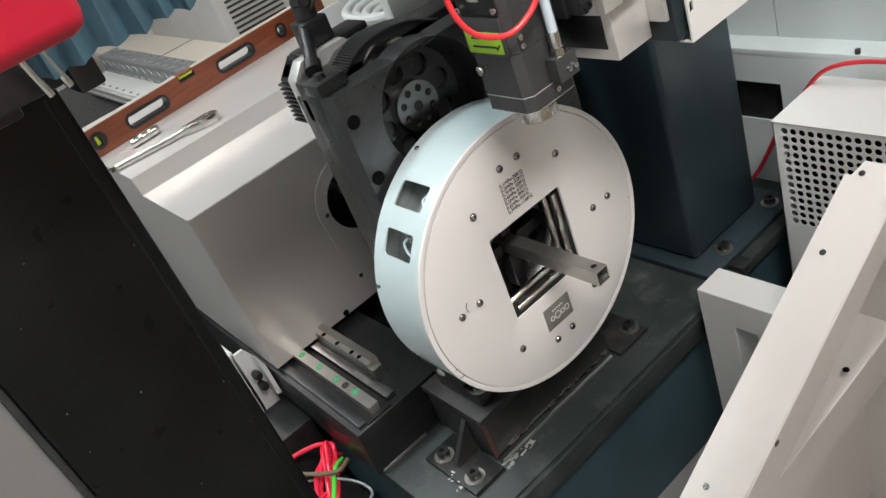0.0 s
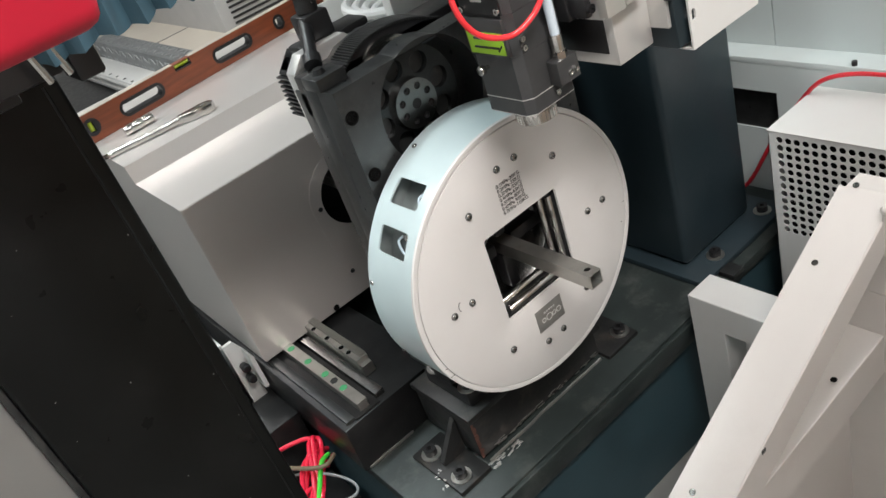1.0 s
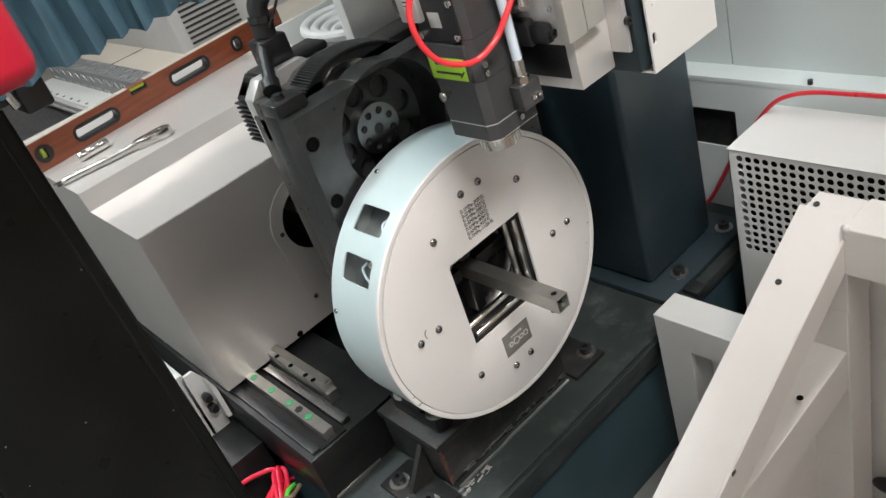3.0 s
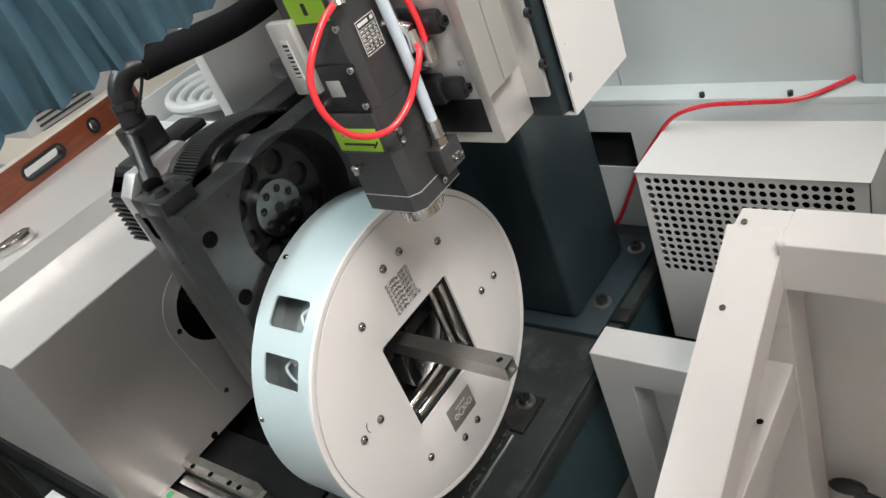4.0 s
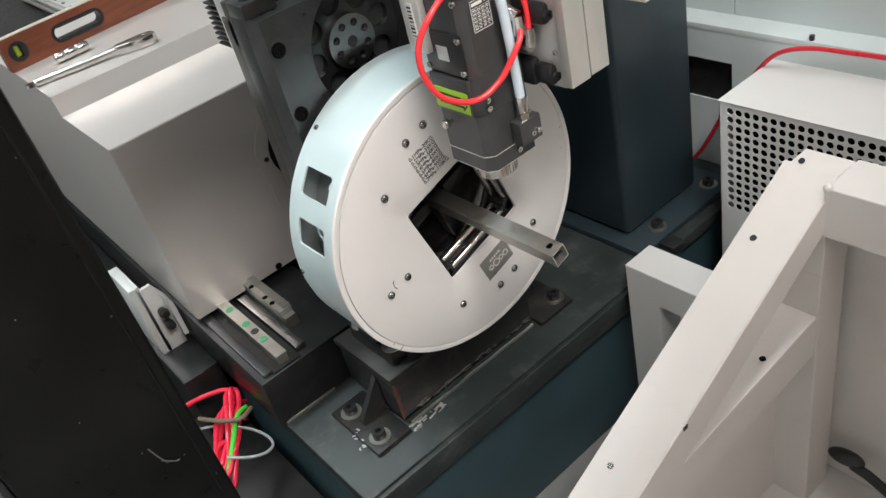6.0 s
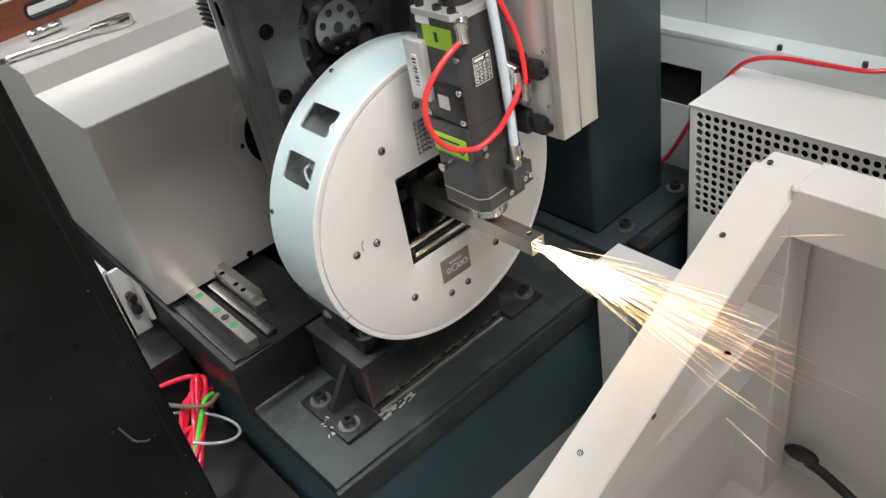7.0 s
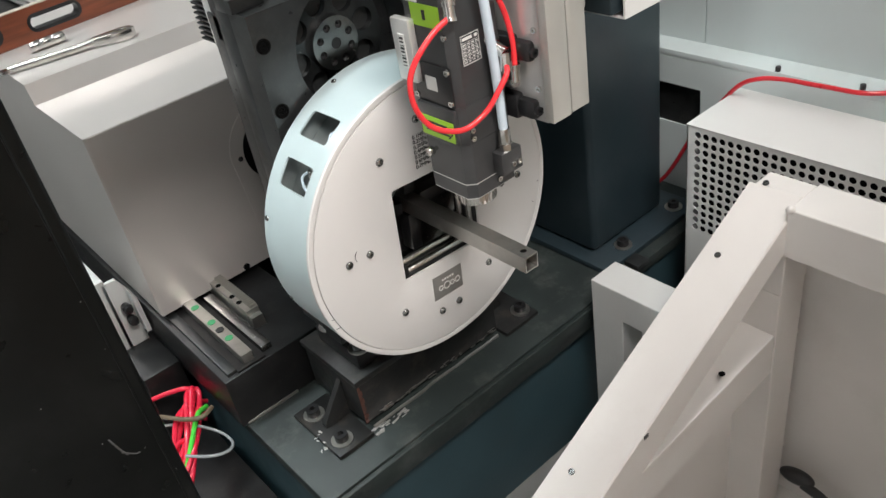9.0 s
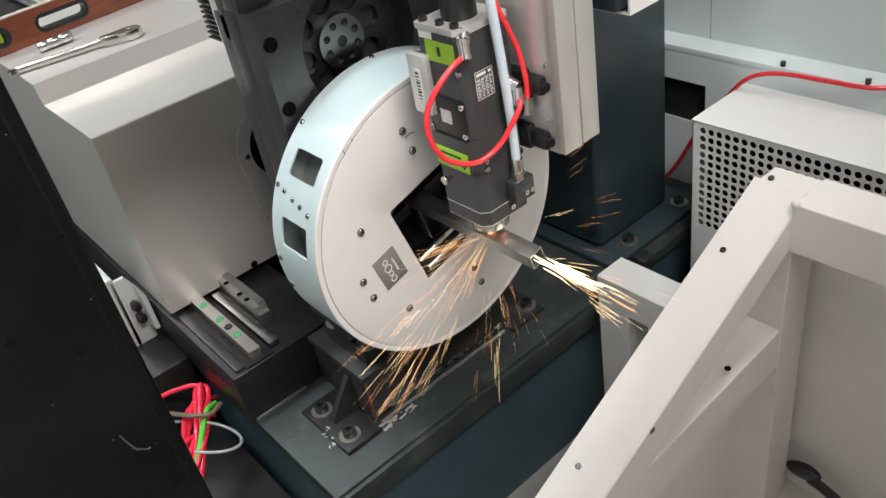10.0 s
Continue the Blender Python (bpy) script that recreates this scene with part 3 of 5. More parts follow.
def build_carriage():
    """Built at its forward end: its front stands at y = 0.558."""
    c = thing("rear_carriage", "satin stainless sheet cover of the rear carriage", "machine cover")
    F = 0.558
    bm = bmesh.new()
    sheet(bm, [(-0.338, -0.280), (0.30, -0.280), (0.30, 0.133), (-0.338, 0.133)], [circle(0.080, 48, 0.020, -0.034)], 0.002, FACE @ pose(0, 0, -F))
    part("front_sheet", bm, COVER, c)
    bm = bmesh.new()
    # side outline in y and z, run across x
    prof = [(F + 0.002, 0.1345), (F + 0.268, 0.134), (F + 0.281, 0.176), (F + 0.90, 0.176), (F + 0.90, 0.172), (F + 0.285, 0.172), (F + 0.272, 0.130), (F + 0.002, 0.1305)]
    a = [bm.verts.new((-0.341, y, z)) for y, z in prof]
    b = [bm.verts.new((0.30, y, z)) for y, z in prof]
    bm.faces.new(a), bm.faces.new(b[::-1])
    for i in range(len(prof)):
        j = (i + 1) % len(prof)
        bm.faces.new((a[i], b[i], b[j], a[j]))
    softened(bm, 0.0012)
    part("top_sheet", bm, COVER, c)
    bm = bmesh.new()
    pts = [(F + 0.002, -0.280), (F + 0.90, -0.280), (F + 0.90, 0.1715), (F + 0.286, 0.1715), (F + 0.273, 0.1295), (F + 0.002, 0.130)]
    a = [bm.verts.new((-0.3405, y, z)) for y, z in pts]
    b = [bm.verts.new((-0.338, y, z)) for y, z in pts]
    bm.faces.new(a), bm.faces.new(b[::-1])
    for i in range(len(pts)):
        j = (i + 1) % len(pts)
        bm.faces.new((a[i], b[i], b[j], a[j]))
    part("side_sheet", bm, COVER, c)
    # plain black box stands for the dark inside behind the bore
    part("inside", made_box(-0.33, 0.29, F + 0.09, F + 0.88, -0.255, 0.12), BLACK, c, "plain black box filling the inside of the cover")
    # keyhole-shaped access plate round the bore
    cx, cz, R = 0.020, -0.034, 0.110
    arc = [(cx + R * math.cos(radians(d)), cz + R * math.sin(radians(d))) for d in range(-12, 193, 6)]
    foot = [(-0.062 - 0.012 * math.cos(radians(d)), -0.218 - 0.012 * math.sin(radians(d))) for d in range(0, 91, 15)]
    foot += [(0.102 + 0.012 * math.sin(radians(d)), -0.218 - 0.012 * math.cos(radians(d))) for d in range(0, 91, 15)]
    bm = bmesh.new()
    sheet(bm, arc + foot, [circle(0.0803, 48, cx, cz)], 0.0014, FACE @ pose(0, 0, -F + 0.0014))
    part("access_plate", bm, COVER, c, "keyhole-shaped access plate")
    for x, z in ((-0.070, -0.034), (-0.060, -0.214), (0.110, -0.034)):
        put(SCREW_DARK, c, facing(x, F - 0.0014, z, FRONT))
    bm = bmesh.new()
    rod(bm, (-0.135, F - 0.0008, -0.273), (-0.135, F + 0.002, -0.273), 0.008, 20)
    # black disc on the sheet paints the shade of the notch
    part("notch", bm, HOLE_SHADE, c, "dark half-round notch")
    part("carriage_slide", made_box(-0.33, 0.28, F + 0.08, F + 0.86, -0.276, -0.256), STEEL_DARK, c)
    return c


def build_limit_switch():
    s = thing("limit_switch_bracket", "white metal bracket with two black plungers", "switch bracket")
    bm = bmesh.new()
    extruded(bm, [(-0.405, -0.40), (-0.358, -0.40), (-0.358, -0.255), (-0.372, -0.225), (-0.405, -0.225)], 0.69, 0.70)
    softened(bm, 0.0015)
    part("plate", bm, WHITE, s)
    part("rib", made_box(-0.418, -0.395, 0.69, 0.82, -0.40, -0.215, bevel=0.002), WHITE, s)
    bm = bmesh.new()
    extruded(bm, [(-0.362, -0.36), (-0.352, -0.36), (-0.352, -0.27), (-0.362, -0.25)], 0.655, 0.71)
    part("side_tab", bm, WHITE, s)
    for z in (-0.295, -0.328):
        bm = bmesh.new()
        rod(bm, (-0.376, 0.69, z), (-0.376, 0.664, z), 0.0095, 16, bevel=0.0015)
        rod(bm, (-0.376, 0.676, z), (-0.376, 0.672, z), 0.011, 16)
        part("plunger", bm, BLACK, s)
    return s


# ---- the chuck ----
WINDOWS = [(121.5, 131.5), (139.8, 150.0), (208.5, 218.5), (233.5, 245.0)]


def build_chuck():
    c = thing("chuck", "round white pneumatic chuck with a square opening", "chuck")
    bm = bmesh.new()
    sheet(bm, circle(0.2372, 120), [rounded(0.166, 0.166, 0.005)], 0.005, FACE)
    edges = [e for e in bm.edges if len(e.link_faces) == 2 and e.calc_face_angle(0) > 0.6 and all(v.co.y < 0.001 for v in e.verts)]
    bmesh.ops.bevel(bm, geom=edges, offset=0.0007, segments=2, profile=0.5, affect="EDGES")
    part("face_plate", bm, CHUCK, c)
    # outer lip, a fine joint away from the plate
    bm = bmesh.new()
    sheet(bm, circle(0.2475, 120), [circle(0.2381, 120)], 0.005, FACE @ pose(0, 0, -0.0004))
    edges = [e for e in bm.edges if len(e.link_faces) == 2 and e.calc_face_angle(0) > 0.6 and all(v.co.y < 0.001 for v in e.verts)]
    bmesh.ops.bevel(bm, geom=edges, offset=0.0012, segments=2, profile=0.5, affect="EDGES")
    part("outer_lip", bm, CHUCK, c)
    # rim shell with rounded square windows cut through it
    bm = bmesh.new()
    R1, R0, YA, YB, YC, YD, CR = 0.2475, 0.2442, 0.026, 0.0315, 0.0905, 0.096, 1.28
    stops = sorted({round(v, 3) for v in [i * 3.0 for i in range(120)] + [q for w0, w1 in WINDOWS for q in (w0, w0 + CR, w1 - CR, w1)]})
    stops = [v for v in stops if not any(w0 + 0.01 < v < w0 + CR - 0.01 or w1 - CR + 0.01 < v < w1 - 0.01 for w0, w1 in WINDOWS)]
    ys = [0.0056, YA, YB, YC, YD, 0.123]
    cache = {}

    def at(r, a, y):
        key = (r, round(a % 360, 4), round(y, 5))
        if key not in cache:
            cache[key] = bm.verts.new((r * math.cos(radians(a)), y, r * math.sin(radians(a))))
        return cache[key]

    def wall(p, q):
        bm.faces.new((at(R1, *p), at(R1, *q), at(R0, *q), at(R0, *p)))
    for a, b in zip(stops, stops[1:] + [360.0]):
        mid = (a + b) / 2
        win = next(((w0, w1) for w0, w1 in WINDOWS if w0 < mid < w1), None)
        for j in range(5):
            y0, y1 = ys[j], ys[j + 1]
            if win is None or j in (0, 4):
                for r in (R0, R1):
                    bm.faces.new((at(r, a, y0), at(r, b, y0), at(r, b, y1), at(r, a, y1)))
                continue
            first, last = mid < win[0] + CR, mid > win[1] - CR
            if (first or last) and j in (1, 3):
                ca, cy = (win[0] if first else win[1]), (YA if j == 1 else YD)
                oa, oy = (win[0] + CR if first else win[1] - CR), (YB if j == 1 else YC)
                arc = [(oa + (ca - oa) * math.cos(radians(d)), oy + (cy - oy) * math.sin(radians(d))) for d in (0, 18, 36, 54, 72, 90)]
                for p, q in zip(arc, arc[1:]):
                    for r in (R0, R1):
                        bm.faces.new((at(r, ca, cy), at(r, *p), at(r, *q)))
                    wall(p, q)
            elif first or last:
                ca = win[0] if first else win[1]
                wall((ca, y0), (ca, y1))
            elif j in (1, 3):
                cy = YA if j == 1 else YD
                wall((a, cy), (b, cy))
        for y in (ys[0], ys[-1]):
            wall((a, y), (b, y))
    part("rim", bm, RIM, c, "pale blue-white aluminium rim with square windows")
    for a, y in [(108.5, 0.111), (164, 0.115), (52, 0.113), (15, 0.113), (-20, 0.113), (-60, 0.113), (-95, 0.113), (200, 0.115), (252, 0.113), (223.5, 0.115), (224.5, 0.095), (226, 0.07), (227, 0.048), (228.5, 0.026)]:
        put(SCREW_S, c, Matrix.Rotation(radians(-a), 4, "Y") @ pose(0.2472, y, 0, 0, 90, 0))
    for x, z in [(sx * 0.180, 0) for sx in (-1, 1)] + [(sx * 0.141, 0) for sx in (-1, 1)] + [(sx * 0.0194, sz * 0.180) for sx in (-1, 1) for sz in (-1, 1)] + [(sx * 0.0953, sz * 0.1393) for sx in (-1, 1) for sz in (-1, 1)]:
        put(SCREW, c, facing(x, -0.0002, z, FRONT))
    # inner drum seen through the windows and the opening
    bm = bmesh.new()
    prof = [(0.150, 0.012), (0.205, 0.012), (0.205, 0.118), (0.243, 0.118), (0.243, 0.123), (0.118, 0.123), (0.118, 0.075), (0.150, 0.075)]
    rings = [[bm.verts.new((r * math.cos(2 * math.pi * k / 72), y, r * math.sin(2 * math.pi * k / 72))) for k in range(72)] for r, y in prof]
    for a, b in zip(rings, rings[1:] + rings[:1]):
        for k in range(72):
            bm.faces.new((a[k], a[(k + 1) % 72], b[(k + 1) % 72], b[k]))
    part("drum", bm, DRUM, c, "dark steel drum inside the chuck")
    bm = bmesh.new()
    prof = [(0.117, 0.08), (0.112, 0.08), (0.098, 0.10), (0.098, 0.34), (0.103, 0.34), (0.103, 0.105), (0.117, 0.085)]
    rings = [[bm.verts.new((r * math.cos(2 * math.pi * k / 64), y, r * math.sin(2 * math.pi * k / 64))) for k in range(64)] for r, y in prof]
    for a, b in zip(rings, rings[1:] + rings[:1]):
        for k in range(64):
            bm.faces.new((a[k], a[(k + 1) % 64], b[(k + 1) % 64], b[k]))
    part("bore_sleeve", bm, HUB, c, "ground steel sleeve round the bore")
    # roller jaws on the four sides of the opening
    for k in range(4):
        q = Matrix.Rotation(radians(90 * k), 4, "Y")
        jaw = part("jaw", made_box(-0.088, 0.088, 0.010, 0.060, -0.100, -0.084, bevel=0.003), BLACK, c, "black jaw carrying steel rollers", at=q)
        for y, z, r in ((0.022, -0.083, 0.007), (0.044, -0.079, 0.008)):
            bm = bmesh.new()
            rod(bm, (-0.066, y, z), (0.066, y, z), r, 20, bevel=0.001)
            part("roller", bm, STEEL, jaw, "bright steel roller")
        for s in (-1, 1):
            part("roller_bracket", made_box(s * 0.076 - 0.010, s * 0.076 + 0.010, 0.012, 0.056, -0.090, -0.070, bevel=0.002), STEEL_DARK, jaw)
        part("jaw_finger", made_box(-0.011, 0.011, 0.070, 0.098, -0.090, -0.020, bevel=0.002), BLACK, jaw)
    # air fittings behind the windows
    for a, y in ((126, 0.045), (145, 0.062)):
        m = Matrix.Rotation(radians(-a), 4, "Y")
        bm = bmesh.new()
        rod(bm, (0.205, y, -0.008), (0.214, y, -0.008), 0.006, 6)
        rod(bm, (0.214, y, -0.008), (0.222, y, -0.008), 0.005, 14)
        rod(bm, (0.219, y, -0.008), (0.219, y + 0.010, -0.010), 0.004, 14)
        part("air_fitting", bm, STEEL, c, "nickel-plated air fitting", at=m)
        bm = bmesh.new()
        hose(bm, [(0.222, y + 0.008, -0.010), (0.224, y + 0.014, 0.002), (0.219, y + 0.0, 0.018), (0.212, y - 0.03, 0.024)], 0.0022, 8)
        part("air_hose", bm, CLEAR_HOSE, c, "thin clear air hose", at=m)
    # writing and label
    lines = ["0.1MPa-20KG.", "0.2MPa-35KG", "0.3MPa-50KG", "0.4MPa-65KG", "0.5MPa-80KG", "0.6MPa-95KG", "0.7MPa-110KG"]
    for i, s in enumerate(lines):
        letters("pressure_writing", s, 0.0092, facing(-0.0305, -0.0004, 0.1495 - 0.0083 * i, FRONT), INK, c, 0.0003)
    plate = part("label_plate", made_box(-0.032, 0.032, -0.0012, -0.0002, -0.1535, -0.1075, bevel=0.0004), LABEL_GREY, c, "grey metal label with pale marks")
    bm = bmesh.new()
    for cx, w in ((0.0205, 0.006), (0.009, 0.005), (-0.003, 0.0075), (-0.0165, 0.005)):
        for r in ((w, w - 0.0017),):
            sheet(bm, circle(r[0], 20, cx, -0.1335), [circle(r[1], 20, cx, -0.1335)], 0.0003, FACE @ pose(0, 0, 0.0016))
    for i in range(5):
        box(bm, -0.013 + i * 0.0056, -0.0093 + i * 0.0056, -0.0016, -0.0013, -0.1215, -0.1178)
    part("label_marks", bm, PAPER, plate)
    # scuffs on the face
    bm = bmesh.new()
    arc = [(-0.160 + 0.0075 * math.cos(a), -0.0006, 0.0065 + 0.0105 * math.sin(a)) for a in [radians(110 + 14 * k) for k in range(9)]]
    hose(bm, arc, 0.0006, 5, 2)
    part("scuff", bm, INK, c)
    bm = bmesh.new()
    for x, z, w, h in ((-0.228, -0.076, 0.004, 0.0008), (-0.222, -0.096, 0.008, 0.001), (0.229, -0.035, 0.003, 0.0008), (0.214, -0.07, 0.002, 0.001)):
        box(bm, x - w / 2, x + w / 2, -0.0006, -0.0001, z - h / 2, z + h / 2)
    tagged(part("paint_chip", bm, INK, c), kind="stuff")
    return c


def build_tube():
    """Its free end at y = 0 in its own space, the rest running back along +y."""
    t = thing("square_tube", "bare steel square tube held in the chuck", "tube")
    L, s, w = 1.1, 0.0128, 0.0016
    bm = bmesh.new()
    sheet(bm, [(-s, -L), (s, -L), (s, 0), (-s, 0)], [circle(0.0052, 20, 0.001, -0.0168)], w, Matrix(((1, 0, 0, 0), (0, -1, 0, 0), (0, 0, 1, s), (0, 0, 0, 1))))
    part("tube_wall", bm, STEEL_WORN, t)
    for b in ((-s, s, 0, L, -s, -s + w), (-s, -s + w, 0, L, -s + w, s - w), (s - w, s, 0, L, -s + w, s - w)):
        part("tube_wall", made_box(*b), STEEL_WORN, t)
    return t


# ---- the laser head ----
def build_head():
    """The tip of the nozzle is its origin."""
    h = thing("laser_head", "grey-black laser cutting head on an aluminium slide", "laser head", at=pose(0, -0.106, 0.27))
    B = 0.0425
    def block(name, z0, z1, b=B, mat=BLACK_METAL, ch=0.011, label=""):
        bm = bmesh.new()
        pts = [(-b + ch, -b), (b - 0.003, -b), (b, -b + 0.003), (b, b - 0.003), (b - 0.003, b), (-b + 0.003, b), (-b, b - 0.003), (-b, -b + ch)]
        va = [bm.verts.new((x, y, z0)) for x, y in pts]
        vb = [bm.verts.new((x, y, z1)) for x, y in pts]
        bm.faces.new(va[::-1]), bm.faces.new(vb)
        for i in range(len(pts)):
            j = (i + 1) % len(pts)
            bm.faces.new((va[i], va[j], vb[j], vb[i]))
        softened(bm, 0.0007, 50, 1)
        return part(name, bm, mat, h, label)
    bm = bmesh.new()
    rod(bm, (0, 0, 0.0), (0, 0, 0.005), 0.008, 24, r2=0.018)
    rod(bm, (0, 0, 0.005), (0, 0, 0.010), 0.018, 28, r2=0.024)
    part("nozzle", bm, material("copper_nozzle", (0.62, 0.30, 0.20), 0.3, metal=1.0), h, "copper nozzle tip")
    bm = bmesh.new()
    rod(bm, (0, 0, 0.010), (0, 0, 0.026), 0.0288, 48, bevel=0.001)
    for k in range(28):
        a = 2 * math.pi * k / 28
        box_v = box(bm, -0.0012, 0.0012, 0.0286, 0.0296, 0.0115, 0.0245)
        turned(bm, box_v, Matrix.Rotation(a, 4, "Z"))
    part("lock_ring", bm, STEEL, h, "knurled steel lock ring")
    bm = bmesh.new()
    rod(bm, (0, 0, 0.026), (0, 0, 0.038), 0.0262, 32, r2=0.0295)
    part("neck", bm, STEEL, h)
    block("lower_block", 0.038, 0.060)
    block("silver_joint", 0.060, 0.0612, B + 0.0003, ALU)
    block("bottom_joint", 0.0372, 0.038, B + 0.0002, ALU)
    block("sensor_block", 0.0612, 0.122)
    block("window_block", 0.1225, 0.178)
    block("body", 0.1785, 0.325)
    block("top_plate", 0.325, 0.333, B + 0.0015, ALU, label="bare aluminium top plate")
    for x, y in ((-0.034, -0.028), (-0.034, 0.034), (0.034, -0.034), (0.034, 0.034), (-0.034, 0.0)):
        put(BOLT_S, h, pose(x, y, 0.333))
    bm = bmesh.new()
    rod(bm, (0, 0, 0.333), (0, 0, 0.40), 0.024, 28)
    rod(bm, (0, 0, 0.40), (0, 0, 0.62), 0.012, 20)
    part("fibre_connector", bm, BLACK, h)
    # things on the side that faces -x
    def on_left(y0, y1, z0, z1, t=0.0008, mat=GREEN, name="warning_label", label="", bev=0.0):
        return part(name, made_box(-B - t, -B + 0.0002, y0, y1, z0, z1, bevel=bev), mat, h, label)
    g = on_left(-0.030, 0.026, 0.284, 0.313, label="lime green warning label")
    bm = bmesh.new()
    box(bm, -B - 0.0012, -B - 0.0007, -0.003, 0.003, 0.293, 0.306)
    part("label_mark", bm, INK, g)
    on_left(0.010, 0.036, 0.314, 0.3245, mat=PAPER, name="paper_label", label="torn white paper label")
    on_left(0.022, 0.060, 0.205, 0.292, t=0.012, mat=ALU, name="side_cover", label="silver side cover", bev=0.003)
    part("bar_label", made_box(-B - 0.0128, -B - 0.0118, 0.034, 0.046, 0.225, 0.272), PAPER, h, "white label with dark bars")
    bm = bmesh.new()
    for k in range(9):
        box(bm, -B - 0.0132, -B - 0.0127, 0.036, 0.044, 0.228 + 0.0046 * k, 0.228 + 0.0046 * k + 0.0012 + 0.0009 * (k % 3))
    part("label_bars", bm, INK, h)
    on_left(-0.036, 0.040, 0.1795, 0.235, t=0.003, mat=BLACK, name="service_cover", bev=0.001)
    on_left(-0.008, 0.016, 0.196, 0.218, t=0.0034, mat=ALU, name="sight_glass", label="small silver sight glass", bev=0.002)
    for y, z in ((-0.032, 0.229), (0.036, 0.229), (-0.032, 0.186), (0.036, 0.186), (-0.034, 0.275)):
        put(BOLT_ALU, h, facing(-B - 0.0028 if z < 0.25 else -B, y, z, LEFT))
    w = on_left(-0.036, 0.040, 0.124, 0.176, t=0.006, mat=BLACK_METAL, name="lens_drawer", bev=0.002, label="protective lens drawer")
    part("drawer_label", made_box(-B - 0.0068, -B - 0.0058, -0.032, 0.036, 0.128, 0.158, bevel=0.0003), GREEN, w, "lime green warning label")
    bm = bmesh.new()
    box(bm, -B - 0.0073, -B - 0.0066, -0.018, 0.024, 0.148, 0.151)
    box(bm, -B - 0.0073, -B - 0.0066, -0.022, 0.026, 0.136, 0.139)
    v = box(bm, -B - 0.0073, -B - 0.0066, -0.012, 0.0, -0.0012, 0.0012)
    turned(bm, v, Matrix.Translation((0, -0.02, 0.133)) @ Matrix.Rotation(radians(-45), 4, "X"))
    part("label_mark", bm, INK, w)
    bm = bmesh.new()
    rod(bm, (-B, 0.020, 0.105), (-B - 0.012, 0.020, 0.105), 0.003, 12)
    rod(bm, (-B - 0.008, 0.020, 0.105), (-B - 0.016, 0.020, 0.105), 0.0065, 18, bevel=0.001)
    part("knob", bm, STEEL, h, "small steel thumb screw")
    # things on the side that faces -y
    lab = part("name_plate", made_box(-0.026, 0.006, -B - 0.0008, -B + 0.0002, 0.232, 0.272), BLACK, h, "black name plate with white bars")
    bm = bmesh.new()
    for x0, x1, z0, z1 in ((-0.0255, 0.0055, 0.2325, 0.2333), (-0.0255, 0.0055, 0.2707, 0.2715), (-0.0255, -0.0248, 0.2333, 0.2707), (0.0048, 0.0055, 0.2333, 0.2707), (-0.023, -0.006, 0.2645, 0.2685), (-0.002, 0.003, 0.2645, 0.2685)):
        box(bm, x0, x1, -B - 0.0011, -B - 0.0007, z0, z1)
    rng = random.Random(4)
    for k in range(6):
        z = 0.2585 - 0.0046 * k
        box(bm, -0.0248, 0.0048, -B - 0.0011, -B - 0.0007, z + 0.0030, z + 0.0034)
        for x0, x1 in ((-0.0235, -0.017), (-0.0155, -0.0105), (-0.0085, -0.0025), (-0.0012, 0.0035)):
            box(bm, x0, x1 - rng.uniform(0, 0.0025), -B - 0.0011, -B - 0.0007, z, z + 0.0014)
    part("plate_bars", bm, PAPER, lab)
    for z in (0.13, 0.142):
        put(BOLT_ALU, h, facing(-0.027, -B, z, FRONT))
    gas = part("gas_block", made_box(0.002, 0.040, -B - 0.020, -B, 0.062, 0.096, bevel=0.0015), BLACK_METAL, h)
    for x in (0.022, 0.033):
        put(BOLT_ALU, gas, facing(x, -B - 0.020, 0.074, FRONT))
    put(BOLT_ALU, h, facing(0.010, -B, 0.049, FRONT))
    bm = bmesh.new()
    rod(bm, (0.020, -B - 0.010, 0.096), (0.020, -B - 0.010, 0.105), 0.0105, 6)
    rod(bm, (0.020, -B - 0.010, 0.105), (0.020, -B - 0.010, 0.128), 0.0088, 24, bevel=0.001)
    part("gas_fitting", bm, STEEL, gas, "nickel-plated push fitting")
    bm = bmesh.new()
    hose(bm, [(0.020, -B - 0.010, 0.12), (0.017, -B - 0.012, 0.20), (0.010, -B - 0.014, 0.30), (0.000, -B - 0.012, 0.42), (-0.01, -0.03, 0.60)], 0.0066, 14)
    part("gas_hose", bm, CLEAR_HOSE, h, "milky clear gas hose")
    bm = bmesh.new()
    rod(bm, (-0.034, -0.040, 0.322), (-0.040, -0.048, 0.300), 0.0078, 16)
    rod(bm, (-0.026, -0.034, 0.326), (-0.036, -0.043, 0.318), 0.0095, 16)
    rod(bm, (-0.0345, -0.041, 0.3195), (-0.036, -0.043, 0.314), 0.0092, 16)
    rod(bm, (-0.0395, -0.0475, 0.3015), (-0.041, -0.0495, 0.297), 0.0084, 16)
    part("hose_fitting", bm, STEEL, h, "nickel-plated push fitting")
    bm = bmesh.new()
    hose(bm, [(-0.042, -0.048, 0.303), (-0.072, -0.048, 0.292), (-0.104, -0.046, 0.266), (-0.116, -0.046, 0.240), (-0.113, -0.048, 0.208), (-0.094, -0.052, 0.178), (-0.058, -0.062, 0.162), (-0.024, -0.070, 0.173), (0.000, -0.074, 0.195), (0.018, -0.074, 0.213), (0.026, -0.066, 0.222)], 0.0038, 12)
    part("coolant_hose", bm, RED_HOSE, h, "bright red looped hose")
    bm = bmesh.new()
    rod(bm, (0.026, -0.066, 0.212), (0.030, -0.062, 0.234), 0.0080, 16)
